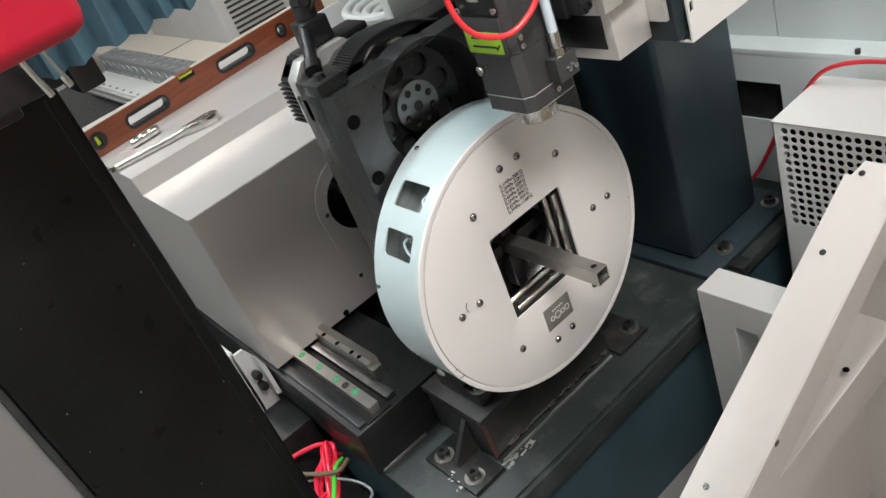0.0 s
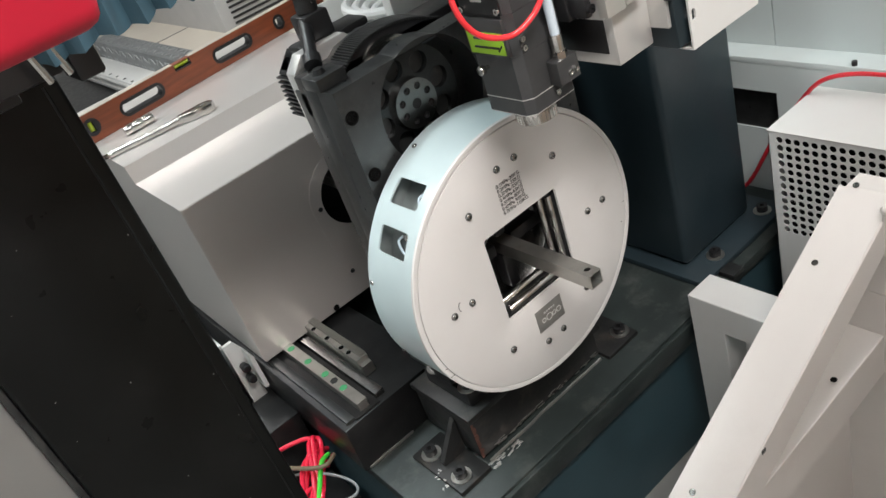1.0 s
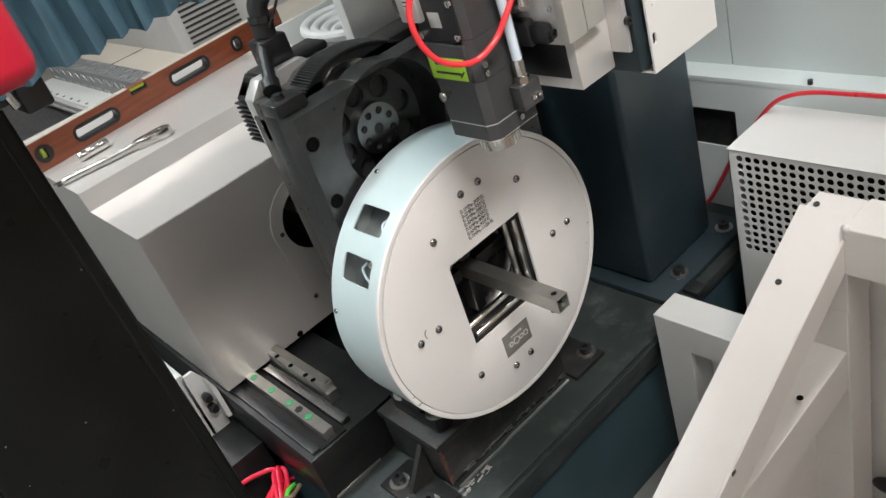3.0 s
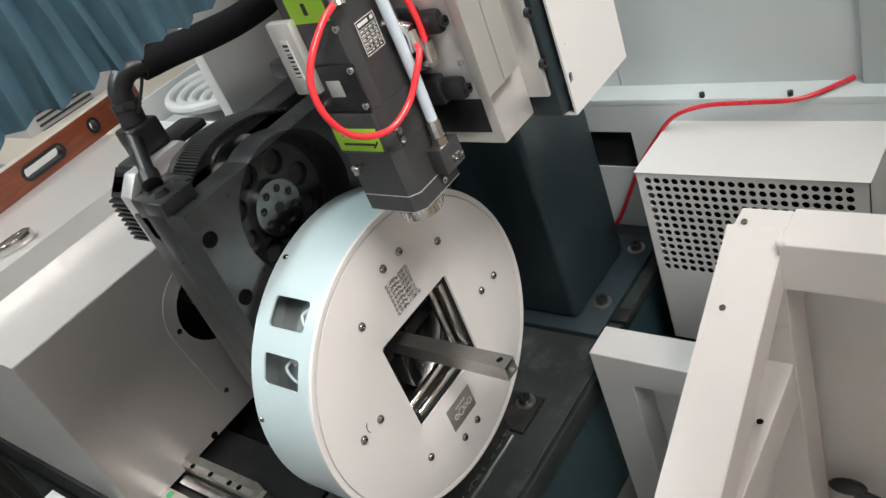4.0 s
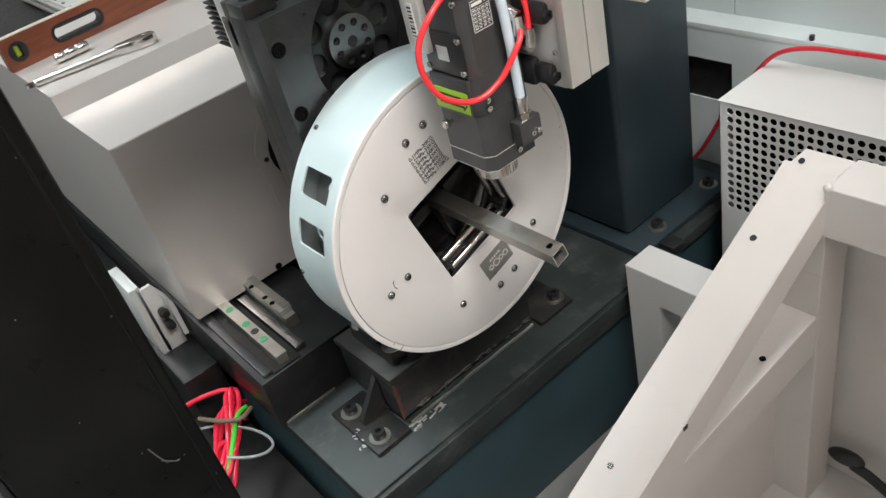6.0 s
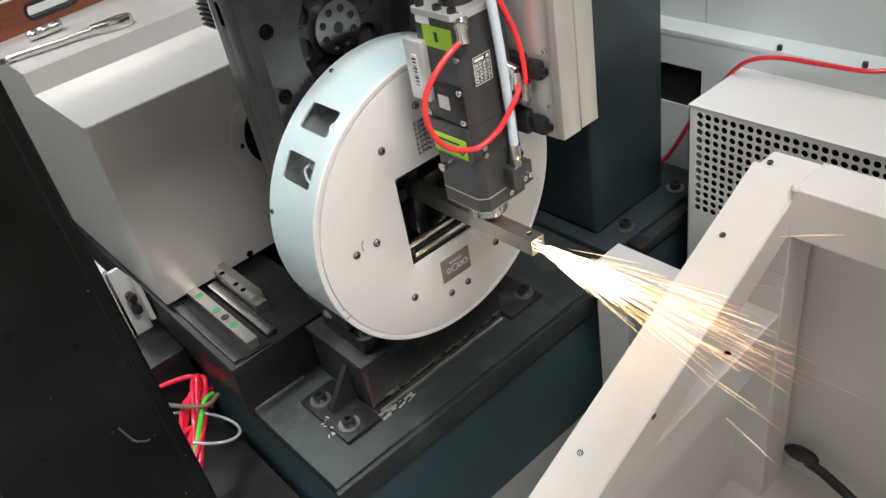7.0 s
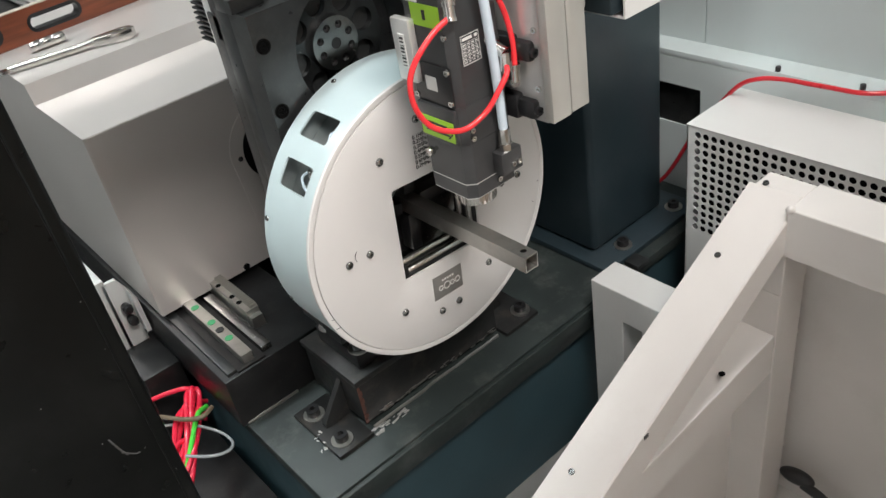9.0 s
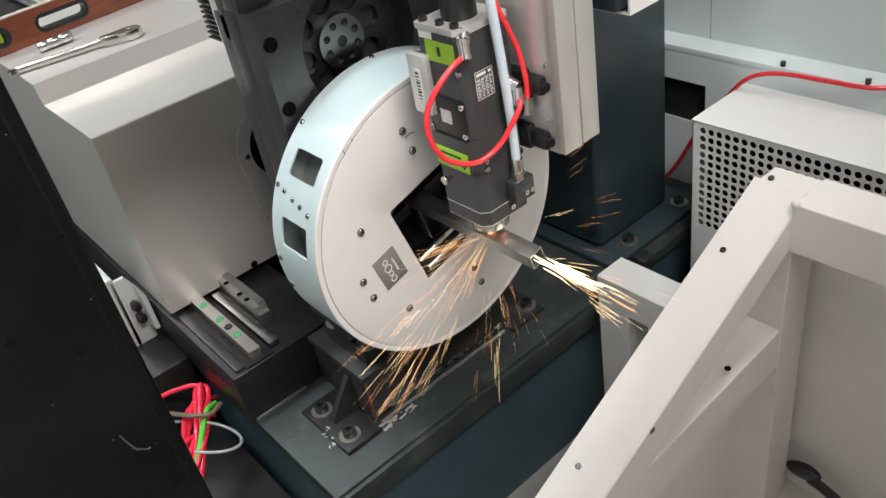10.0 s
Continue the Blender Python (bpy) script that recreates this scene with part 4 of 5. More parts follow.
    rod(bm, (0.030, -0.062, 0.234), (0.026, -0.045, 0.242), 0.0086, 16)
    rod(bm, (0.026, -0.0425, 0.242), (0.026, -0.050, 0.242), 0.0095, 6)
    part("hose_fitting", bm, STEEL, h, "nickel-plated elbow fitting")
    bm = bmesh.new()
    rod(bm, (0.040, -0.066, 0.192), (0.041, -0.066, 0.216), 0.0074, 16)
    rod(bm, (0.040, -0.066, 0.192), (0.040, -0.044, 0.188), 0.0088, 16)
    part("hose_fitting", bm, STEEL, h, "nickel-plated elbow fitting")
    bm = bmesh.new()
    hose(bm, [(0.041, -0.066, 0.212), (0.044, -0.064, 0.24), (0.040, -0.060, 0.28), (0.030, -0.058, 0.31), (0.014, -0.052, 0.36), (0.0, -0.03, 0.46), (0.0, -0.02, 0.6)], 0.0038, 12)
    part("coolant_hose", bm, RED_HOSE, h, "bright red hose")
    # brackets and slide
    for z in (0.150, 0.232):
        b = part("mount_bracket", made_box(B, 0.060, -0.060, 0.030, z - 0.018, z + 0.018, bevel=0.004), BLACK, h)
        bm = bmesh.new()
        box(bm, B + 0.002, 0.060, -0.090, -0.058, z - 0.014, z + 0.014, bevel=0.006)
        part("bracket_nose", bm, BLACK, b)
        put(BOLT_S, b, facing(0.051, -0.090, z, FRONT))
    part("slide_side", made_box(0.056, 0.070, -0.104, 0.10, 0.132, 0.64, bevel=0.0015), ALU, h, "machined aluminium slide plate")
    bm = bmesh.new()
    box(bm, 0.051, 0.086, -0.119, -0.104, 0.137, 0.64, bevel=0.0012)
    box(bm, 0.0875, 0.122, -0.119, -0.106, 0.139, 0.64, bevel=0.0012)
    part("slide_front", bm, material("pale_anodised_slide", (0.60, 0.59, 0.55), 0.35, metal=0.5, vary=0.03, scale=20), h, "pale grey slide cover")
    for y, z in ((-0.092, 0.18), (-0.092, 0.26), (-0.080, 0.24), (-0.092, 0.42)):
        put(BOLT_ALU, h, facing(0.056, y, z, LEFT))
    return h


def build_z_axis():
    z = thing("z_axis_rail", "aluminium vertical axis body fixed to the gantry", "axis rail")
    bm = bmesh.new()
    box(bm, 0.075, 0.145, -0.207, -0.06, 0.330, 0.40, bevel=0.002)
    box(bm, 0.128, 0.145, -0.207, -0.06, 0.40, 1.25, bevel=0.002)
    box(bm, 0.075, 0.128, -0.10, -0.06, 0.40, 1.25)
    part("axis_body", bm, ALU, z, "pale aluminium axis body")
    part("axis_front", made_box(0.075, 0.128, -0.2065, -0.19, 0.40, 1.25), BLACK, z)
    # no pocket is cut; a black block on the face paints its shade
    part("end_pocket_shade", made_box(0.0735, 0.080, -0.192, -0.062, 0.346, 0.394, bevel=0.001), BLACK, z, "black block for the shade of the open end pocket")
    part("side_strip", made_box(0.145, 0.152, -0.235, -0.15, 0.352, 1.25, bevel=0.001), ALU, z)
    for zz in (0.395, 0.46, 0.54):
        put(BOLT_S, z, facing(0.1485, -0.235, zz, FRONT))
    c = thing("z_axis_cover", "white sheet metal cover with dark blue side", "machine cover")
    part("arm", made_box(0.155, 0.33, -0.24, 0.105, 0.318, 1.25, bevel=0.003), COLUMN, c, "dark blue painted arm")
    bm = bmesh.new()
    sheet(bm, [(0.172, 0.310), (0.322, 0.310), (0.322, 1.25), (0.172, 1.25)], [rounded(0.008, 0.016, 0.0038, 5, 0.181, 0.357), circle(0.002, 10, 0.186, 0.40)], 0.003, FACE @ pose(0, 0, 0.249))
    part("front_sheet", bm, WHITE, c)
    part("bottom_sheet", made_box(0.172, 0.322, -0.246, 0.0, 0.310, 0.313), WHITE, c)
    part("link", made_box(0.33, 0.49, -0.05, 0.30, 0.75, 1.25), COLUMN, c)


def build_gantry():
    g = thing("gantry_beam", "dark gantry beam with a pleated bellows cover", "gantry beam")
    part("beam", made_box(-0.75, -0.09, -0.02, 0.06, 0.66, 1.25, bevel=0.004), COLUMN, g)
    bm = bmesh.new()
    rng = random.Random(5)
    cols, P = [], 0.030
    n = int(0.45 / P * 8)
    for i in range(n + 1):
        x = -0.535 + 0.45 * i / n
        c = abs(math.sin(math.pi * (x + 0.535) / P))
        cols.append((x + 0.004 * math.sin(2 * math.pi * (x + 0.535) / P + 0.6), -0.070 - 0.016 * c ** 0.7, 0.617 - 0.004 * c + 0.002 * math.sin(x * 90)))
    top = []
    for off in (0.0, 0.0022):
        top.append([[bm.verts.new((a + 0.004 * math.sin(k * 0.9 + a * 40), b + off + 0.003 * math.sin(k * 1.3 + a * 31), c + k * 0.06)) for k in range(11)] for a, b, c in cols])
    for layer in top:
        for p, q in zip(layer, layer[1:]):
            for k in range(10):
                bm.faces.new((p[k], q[k], q[k + 1], p[k + 1]))
    for p, q in zip(zip(*top), list(zip(*top))[1:]):
        bm.faces.new((p[0][0], q[0][0], q[1][0], p[1][0]))
    part("bellows", bm, BELLOWS, g, "pleated blue-grey cloth bellows", smooth=50)
    bm = bmesh.new()
    box(bm, -0.90, -0.515, -0.06, 0.06, 0.60, 0.66, bevel=0.004)
    box(bm, -0.90, -0.56, -0.03, 0.16, 0.585, 0.61, bevel=0.004)
    box(bm, -0.50, -0.47, -0.02, 0.03, 0.575, 0.66, bevel=0.004)
    part("end_bracket", bm, BLACK, g, "black end bracket")
    bm = bmesh.new()
    for xx in (-0.535, -0.515):
        rod(bm, (xx, -0.075, 0.60), (xx - 0.012, -0.085, 0.66), 0.004, 8)
    part("wire_clip", bm, STEEL, g, "bright wire clip")
    r = thing("red_door_panel", "red painted sheet metal door panel", "door panel")
    bm = bmesh.new()
    box(bm, -1.25, -0.588, -0.602, -0.56, 0.715, 1.5, bevel=0.008, seg=3)
    part("panel", bm, RED_PAINT, r)
    part("panel_edge", made_box(-1.25, -0.60, -0.56, -0.545, 0.73, 1.5, bevel=0.002), BLACK, r)


def build_door_post():
    p = thing("door_post", "black painted door post of the enclosure", "post")
    bm = bmesh.new()
    box(bm, -0.745, -0.496, 0.12, 0.165, FLOOR, 0.585, bevel=0.007, seg=3)
    part("post_sheet", bm, POST_BLACK, p)
    bm = bmesh.new()
    hose(bm, [(-0.515, 0.1205, FLOOR + 0.01), (-0.515, 0.1205, 0.56)], 0.0022, 6, 2)
    part("seam", bm, POST_BLACK, p)
    bm = bmesh.new()
    hose(bm, [(-0.575, 0.1195, -0.128), (-0.568, 0.1192, -0.155), (-0.562, 0.1195, -0.172)], 0.0014, 5, 4)
    hose(bm, [(-0.568, 0.1192, -0.162), (-0.552, 0.1192, -0.178), (-0.545, 0.1195, -0.180)], 0.0012, 5, 4)
    part("scratch", bm, material("grey_scratch", (0.10, 0.10, 0.10), 0.5), p, "forked scratch in the paint")
    rng = random.Random(8)
    bm = bmesh.new()
    for i in range(18):
        x, z, r = rng.uniform(-0.73, -0.51), rng.uniform(-0.45, 0.5), rng.uniform(0.0006, 0.0014)
        rod(bm, (x, 0.1197, z), (x, 0.1203, z), r, 6)
    tagged(part("paint_specks", bm, material("pale_specks", (0.3, 0.3, 0.29), 0.6), p), kind="stuff")
    q = thing("side_panel", "pale grey enclosure side panel with a dark edge", "panel")
    part("panel_sheet", made_box(-1.6, -0.758, 0.14, 0.16, FLOOR, 0.6, bevel=0.002), material("grey_side_sheet", (0.30, 0.30, 0.29), 0.45, vary=0.05, scale=4, bump=0.1, bump_scale=500), q)
    part("edge_trim", made_box(-0.757, -0.747, 0.128, 0.165, FLOOR, 0.585, bevel=0.002), STEEL_DARK, q, "dark edge trim")


# ---- the right side ----
def build_right_side():
    v = thing("vent_box", "white perforated sheet metal ventilation box", "ventilation box")
    bm = bmesh.new()
    holes = []
    for i in range(21):
        for j in range(13):
            y, z = -0.058 - 0.0186 * i, -0.118 - 0.0186 * j - 0.004
            holes.append((y, z))
    # perforated sheet in y and z; drawn with x = -y
    loops = [circle(0.0072, 12, -y, z) for y, z in holes]
    M = Matrix(((0, 0, -1, 0.63), (-1, 0, 0, 0), (0, 1, 0, 0), (0, 0, 0, 1)))
    sheet(bm, [(0.033, -0.56), (0.463, -0.56), (0.463, -0.104), (0.033, -0.104)], loops, 0.0015, M)
    part("perforated_sheet", bm, WHITE, v, smooth=0)
    part("top_sheet", made_box(0.628, 0.83, -0.465, -0.031, -0.104, -0.102, bevel=0.0008), WHITE, v)
    part("end_sheet", made_box(0.63, 0.83, -0.035, -0.033, -0.56, -0.104), WHITE, v)
    part("far_end_sheet", made_box(0.63, 0.83, -0.463, -0.461, -0.56, -0.104), WHITE, v)
    # near-black filler, the shade behind the perforations put in as colour
    part("inside_shade", made_box(0.66, 0.82, -0.45, -0.045, -0.55, -0.115), HOLE_SHADE, v)
    part("box_foot", made_box(0.64, 0.82, -0.45, -0.045, FLOOR, -0.56), STEEL_DARK, v)

    w = thing("enclosure_wall", "pale grey sheet metal wall with a folded ledge", "wall", kind="structure")
    part("wall_sheet", made_box(0.885, 0.90, -0.40, 0.098, -0.05, 1.3), WALL, w)
    part("wall_sheet", made_box(0.885, 0.90, 0.101, 1.2, -0.05, 1.3), WALL, w)
    part("ledge", made_box(0.822, 0.90, -1.2, 1.2, -0.066, -0.05, bevel=0.001), WALL, w)
    bm = bmesh.new()
    box(bm, 0.822, 0.83, 0.066, 1.2, -0.132, -0.066)
    box(bm, 0.822, 0.83, -1.2, 0.066, -0.80, -0.066)
    part("ledge_front", bm, WALL, w)
    # dark sheet colours in the shade of the gap below the ledge
    part("recess", made_box(0.85, 0.86, 0.05, 1.2, -0.30, -0.066), STEEL_DARK, w, "dark sheet for the shade in the gap under the ledge")
    part("lower_sheet", made_box(0.845, 0.855, 0.05, 1.2, -0.80, -0.245), WALL, w)
    part("near_wall_sheet", made_box(0.868, 0.90, -1.2, -0.402, -0.05, 1.3, bevel=0.002), WALL, w)
    for y in (-0.109, -0.283):
        bm = bmesh.new()
        rod(bm, (0.83, y, -0.05), (0.83, y, -0.04), 0.0055, 16)
        part("rubber_plug", bm, BLACK, w)
    # Unseen sheet, added to block the front lamp and bounce tan light
    south = thing("unseen_shade_wall", "unseen tan sheet added to shade the frame and bounce warm light", "wall", kind="structure")
    part("wall_sheet", made_box(-0.60, 0.90, -1.26, -1.225, FLOOR, 1.42, bevel=0.002), material("tan_bounce_sheet", (0.58, 0.465, 0.38), 0.5, vary=0.04, scale=3, bump=0.1, bump_scale=500), south)
    hs = thing("air_hose", "red air hose lying over the ventilation box", "hose")
    bm = bmesh.new()
    hose(bm, [(0.775, 0.20, -0.41), (0.790, 0.138, -0.365), (0.790, 0.052, -0.212), (0.790, -0.005, -0.132), (0.780, -0.053, -0.075), (0.777, -0.095, -0.050), (0.788, -0.144, -0.044), (0.795, -0.220, -0.044), (0.805, -0.311, -0.042), (0.880, -0.385, -0.042)], 0.0048, 12)
    part("hose_run", bm, material("crimson_hose", (0.58, 0.018, 0.030), 0.3, vary=0.05, scale=20, coat=0.3), hs)

    f = thing("door_frame", "white welded steel frame with a sloping beam", "frame")
    # sloping beam: the top face falls towards -x
    def top(x):
        return -0.125 + 0.50 * (x - 0.2)
    bm = bmesh.new()
    extruded(bm, [(0.440, -0.026), (0.398, -0.026), (-0.62, top(-0.62)), (-0.62, top(-0.62) - 0.088), (-0.014, -0.311), (0.362, -0.108), (0.362, -0.20), (0.440, -0.20)], -0.402, -0.322)
    softened(bm, 0.0014, 30, 1)
    part("sloping_beam", bm, FRAME, f, smooth=0)
    bm = bmesh.new()
    extruded(bm, [(0.395, top(0.395) + 0.0018), (-0.62, top(-0.62) + 0.0018), (-0.62, top(-0.62) + 0.0003), (0.395, top(0.395) + 0.0003)], -0.400, -0.3125)
    part("cover_strip", bm, FRAME, f, "thin sheet strip on the beam", smooth=0)
    bm = bmesh.new()
    box(bm, 0.356, 0.447, -1.2, -0.402, -0.115, -0.026, bevel=0.0014, seg=1)
    part("cross_beam", bm, FRAME, f, smooth=0)
    part("upright", made_box(0.362, 0.44, -0.400, -0.326, FLOOR, -0.20, bevel=0.0014, seg=1), FRAME, f, smooth=0)
    bm = bmesh.new()
    extruded(bm, [(0.362, -0.287), (-0.014, -0.312), (-0.30, -0.332), (-0.30, -0.425), (0.362, -0.373)], -0.398, -0.326)
    softened(bm, 0.0014, 30, 1)
    part("brace", bm, FRAME, f, smooth=0)
    part("inner_panel", made_box(0.470, 0.478, -1.2, -0.36, FLOOR, -0.10), FRAME, f)
    part("corner_plate", made_box(0.44, 0.4795, -0.376, -0.33, FLOOR, -0.115, bevel=0.001), FRAME, f, smooth=0)
    bm = bmesh.new()
    extruded(bm, [(0.44, -0.12), (-0.62, top(-0.62) - 0.05), (-0.62, FLOOR), (0.44, FLOOR)], -0.330, -0.326)
    part("back_panel", bm, FRAME, f, smooth=0)
    part("tray_floor", made_box(-0.3, 0.47, -1.2, -0.316, FLOOR, FLOOR + 0.012), FRAME, f)
    bm = bmesh.new()
    for i in range(7):
        z = -0.365 - 0.153 * i + 0.153
        if -0.79 < z < -0.2:
            bmesh.ops.create_uvsphere(bm, u_segments=8, v_segments=6, radius=0.0052, matrix=pose(0.4695, -0.384, z + 0.008))
    part("weld_dots", bm, FRAME, f, "small weld dots in a row")
    rng = random.Random(2)
    bm = bmesh.new()
    hose(bm, [(0.3595 + rng.uniform(-0.001, 0.001), -0.403 + rng.uniform(-0.001, 0.001), -0.028 - 0.012 * i) for i in range(8)], 0.0042, 7, 3)
    bmesh.ops.create_icosphere(bm, subdivisions=2, radius=0.0075, matrix=pose(0.358, -0.404, -0.026))
    part("weld_seam", bm, FRAME, f)
    ins = bmesh.new()
    sheet(ins, circle(0.0052, 20), [circle(0.0034, 16)], 0.001, pose(0, 0, 0.0012))
    rod(ins, (0, 0, 0.0), (0, 0, 0.0004), 0.0036, 12)
    ins = mesh_of("threaded_insert", ins, HUB)
    lean = Matrix.Rotation(math.atan(-0.50), 4, "Y")
    for x, y in ((0.400, -0.338), (0.270, -0.339), (-0.092, -0.342), (-0.40, -0.343)):
        put(ins, f, Matrix.Translation((x, y, top(x) + 0.0018)) @ lean)
    bm = bmesh.new()
    rod(bm, (0.2, -0.385, 0), (0.2, -0.385, 0.0006), 0.0056, 18)
    # disc on the brace's top, its black painted for the hole's shade
    o = part("brace_hole", bm, HOLE_SHADE, f, at=Matrix.Translation((0.026, 0.0, -0.2955)) @ Matrix.Rotation(math.atan(-0.066), 4, "Y"))
    bm = bmesh.new()
    box(bm, 0.0, 0.010, -0.4032, -0.4015, top(0.004) - 0.012, top(0.004) - 0.004, bevel=0.0005)
    part("paint_chip", bm, STEEL_DARK, f)
    hd = thing("grab_handle", "black plastic handle with a rounded head", "handle")
    bm = bmesh.new()
    hose(bm, [(0.425, -0.455, -0.690), (0.42, -0.50, -0.695), (0.40, -0.58, -0.71), (0.38, -0.68, -0.775)], 0.010, 12)
    part("stem", bm, BLACK, hd)
    bm = bmesh.new()
    bmesh.ops.create_uvsphere(bm, u_segments=24, v_segments=12, radius=0.022, matrix=Matrix.Translation((0.43, -0.440, -0.684)) @ Matrix.Rotation(radians(-6), 4, "X") @ Matrix.Diagonal((0.75, 1.65, 0.7, 1)))
    part("head", bm, BLACK, hd)
    low = thing("low_frame", "white low frame of square steel tube", "frame")
    bm = bmesh.new()
    M = Matrix(((0, 0, -1, 0.333), (-1, 0, 0, 0), (0, 1, 0, 0), (0, 0, 0, 1)))
    sheet(bm, [(0.016, FLOOR), (0.302, FLOOR), (0.302, -0.328), (0.016, -0.328)], [[(0.094, FLOOR + 0.07), (0.26, FLOOR + 0.07), (0.26, -0.401), (0.094, -0.401)]], 0.078, M)
    softened(bm, 0.0014, 30, 1)
    part("tube_frame", bm, WHITE, low, smooth=0)
    part("back_sheet", made_box(0.395, 0.400, -0.27, -0.09, FLOOR + 0.06, -0.39), WHITE, low)


# ---- things on the carriage and in the pit ----
def build_level():
    """Lying along x, its front face at y = 0, its foot at z = 0."""
    lv = thing("spirit_level", "red-brown wooden spirit level with black hand slots", "spirit level")
    L0, L1, H, T = -0.345, 0.46, 0.073, 0.024
    slots = [rounded(0.125, 0.036, 0.017, 6, -0.165, 0.036), rounded(0.125, 0.036, 0.017, 6, 0.127, 0.036), circle(0.019, 24, -0.312, 0.038), rounded(0.03, 0.036, 0.0145, 6, 0.292, 0.036), rounded(0.05, 0.018, 0.003, 3, -0.025, 0.0625)]
    bm = bmesh.new()
    sheet(bm, [(L0, 0), (L1, 0), (L1, H), (L0, H)], slots, T, FACE)
    softened(bm, 0.001, 60, 1)
    part("wood_body", bm, WOOD, lv)
    for s, (w, h, r, cx, cy) in enumerate(((0.125, 0.036, 0.017, -0.165, 0.036), (0.125, 0.036, 0.017, 0.127, 0.036), (0.03, 0.036, 0.0145, 0.292, 0.036))):
        bm = bmesh.new()
        inner = rounded(w - 0.009, h - 0.010, r - 0.005, 8, cx, cy)
        if w > 0.1:
            inner = [(x, y + (0.0014 * math.cos((x - cx) * 360) if y > cy else 0)) for x, y in inner]
        sheet(bm, rounded(w + 0.006, h + 0.006, r + 0.003, 6, cx, cy), [inner], T + 0.003, FACE @ pose(0, 0, 0.0015))
        part("slot_grip", bm, BLACK, lv, "black plastic hand grip")
    bm = bmesh.new()
    sheet(bm, circle(0.0225, 28, -0.312, 0.038), [rounded(0.016, 0.028, 0.004, 4, -0.312, 0.038)], T + 0.002, FACE @ pose(0, 0, 0.001))
    part("vial_ring", bm, BLACK, lv)
    vial = material("yellow_green_vial", (0.55, 0.70, 0.06), 0.12, vary=0.05, scale=60, coat=0.6)
    bm = bmesh.new()
    rod(bm, (-0.312, T / 2, 0.026), (-0.312, T / 2, 0.050), 0.0075, 16)
    part("vial", bm, vial, lv, "yellow-green liquid vial")
    bm = bmesh.new()
    rod(bm, (-0.046, T / 2, 0.0655), (-0.004, T / 2, 0.0655), 0.0068, 16)
    part("vial", bm, vial, lv, "yellow-green liquid vial")
    part("vial_seat", made_box(-0.055, 0.005, 0.001, T - 0.001, 0.052, 0.0585), BLACK, lv)
    part("top_strip", made_box(L0, -0.052, 0.002, T - 0.002, H, H + 0.0016), BEIGE, lv, "pale edge strip")
    part("top_strip", made_box(0.002, L1, 0.002, T - 0.002, H, H + 0.0016), BEIGE, lv, "pale edge strip")
    return lv


def build_wrench():
    """Lying along x from its tail at the origin to its head."""
    w = thing("ratchet_wrench", "chrome ratchet wrench lying on the cover", "wrench")
    bm = bmesh.new()
    hose(bm, [(0.012, 0, 0.007), (0.06, 0, 0.0075), (0.14, -0.001, 0.008), (0.20, -0.002, 0.011)], 0.0082, 12)
    part("shank", bm, STEEL, w)
    bm = bmesh.new()
    sheet(bm, rounded(0.03, 0.018, 0.0085, 6, 0.008, 0), [rounded(0.016, 0.006, 0.0028, 5, 0.008, 0)], 0.007, pose(0, 0, 0.0105))
    part("tail_eye", bm, STEEL, w)
    bm = bmesh.new()
    sheet(bm, [(0.190, -0.010), (0.222, -0.019), (0.25, -0.024), (0.272, -0.018), (0.281, -0.003), (0.272, 0.014), (0.25, 0.018), (0.222, 0.012), (0.190, 0.007)], [circle(0.0075, 16, 0.252, -0.003)], 0.020, pose(0, 0, 0.0205))
    softened(bm, 0.002, 50)
    part("ratchet_head", bm, STEEL, w)
    bm = bmesh.new()
    rod(bm, (0.252, -0.003, 0.004), (0.252, -0.003, 0.018), 0.0074, 16)
    part("socket_drive", bm, BLACK, w)
    s = thing("socket", "small chrome socket lying on the cover", "socket")
    bm = bmesh.new()
    prof = [(0.0, 0.008), (0.004, 0.0095), (0.016, 0.0095), (0.018, 0.0082), (0.021, 0.0095), (0.036, 0.0095), (0.038, 0.0085), (0.041, 0.0095), (0.056, 0.0095), (0.06, 0.008)]
    rings = [[bm.verts.new((1.3 * x, 1.2 * r * math.cos(2 * math.pi * k / 18), 0.0114 + 1.2 * r * math.sin(2 * math.pi * k / 18))) for k in range(18)] for x, r in prof]
    for a, b in zip(rings, rings[1:]):
        for k in range(18):
            bm.faces.new((a[k], a[(k + 1) % 18], b[(k + 1) % 18], b[k]))
    bm.faces.new(rings[0][::-1]), bm.faces.new(rings[-1])
    part("barrel", bm, STEEL, s)
    return w, s


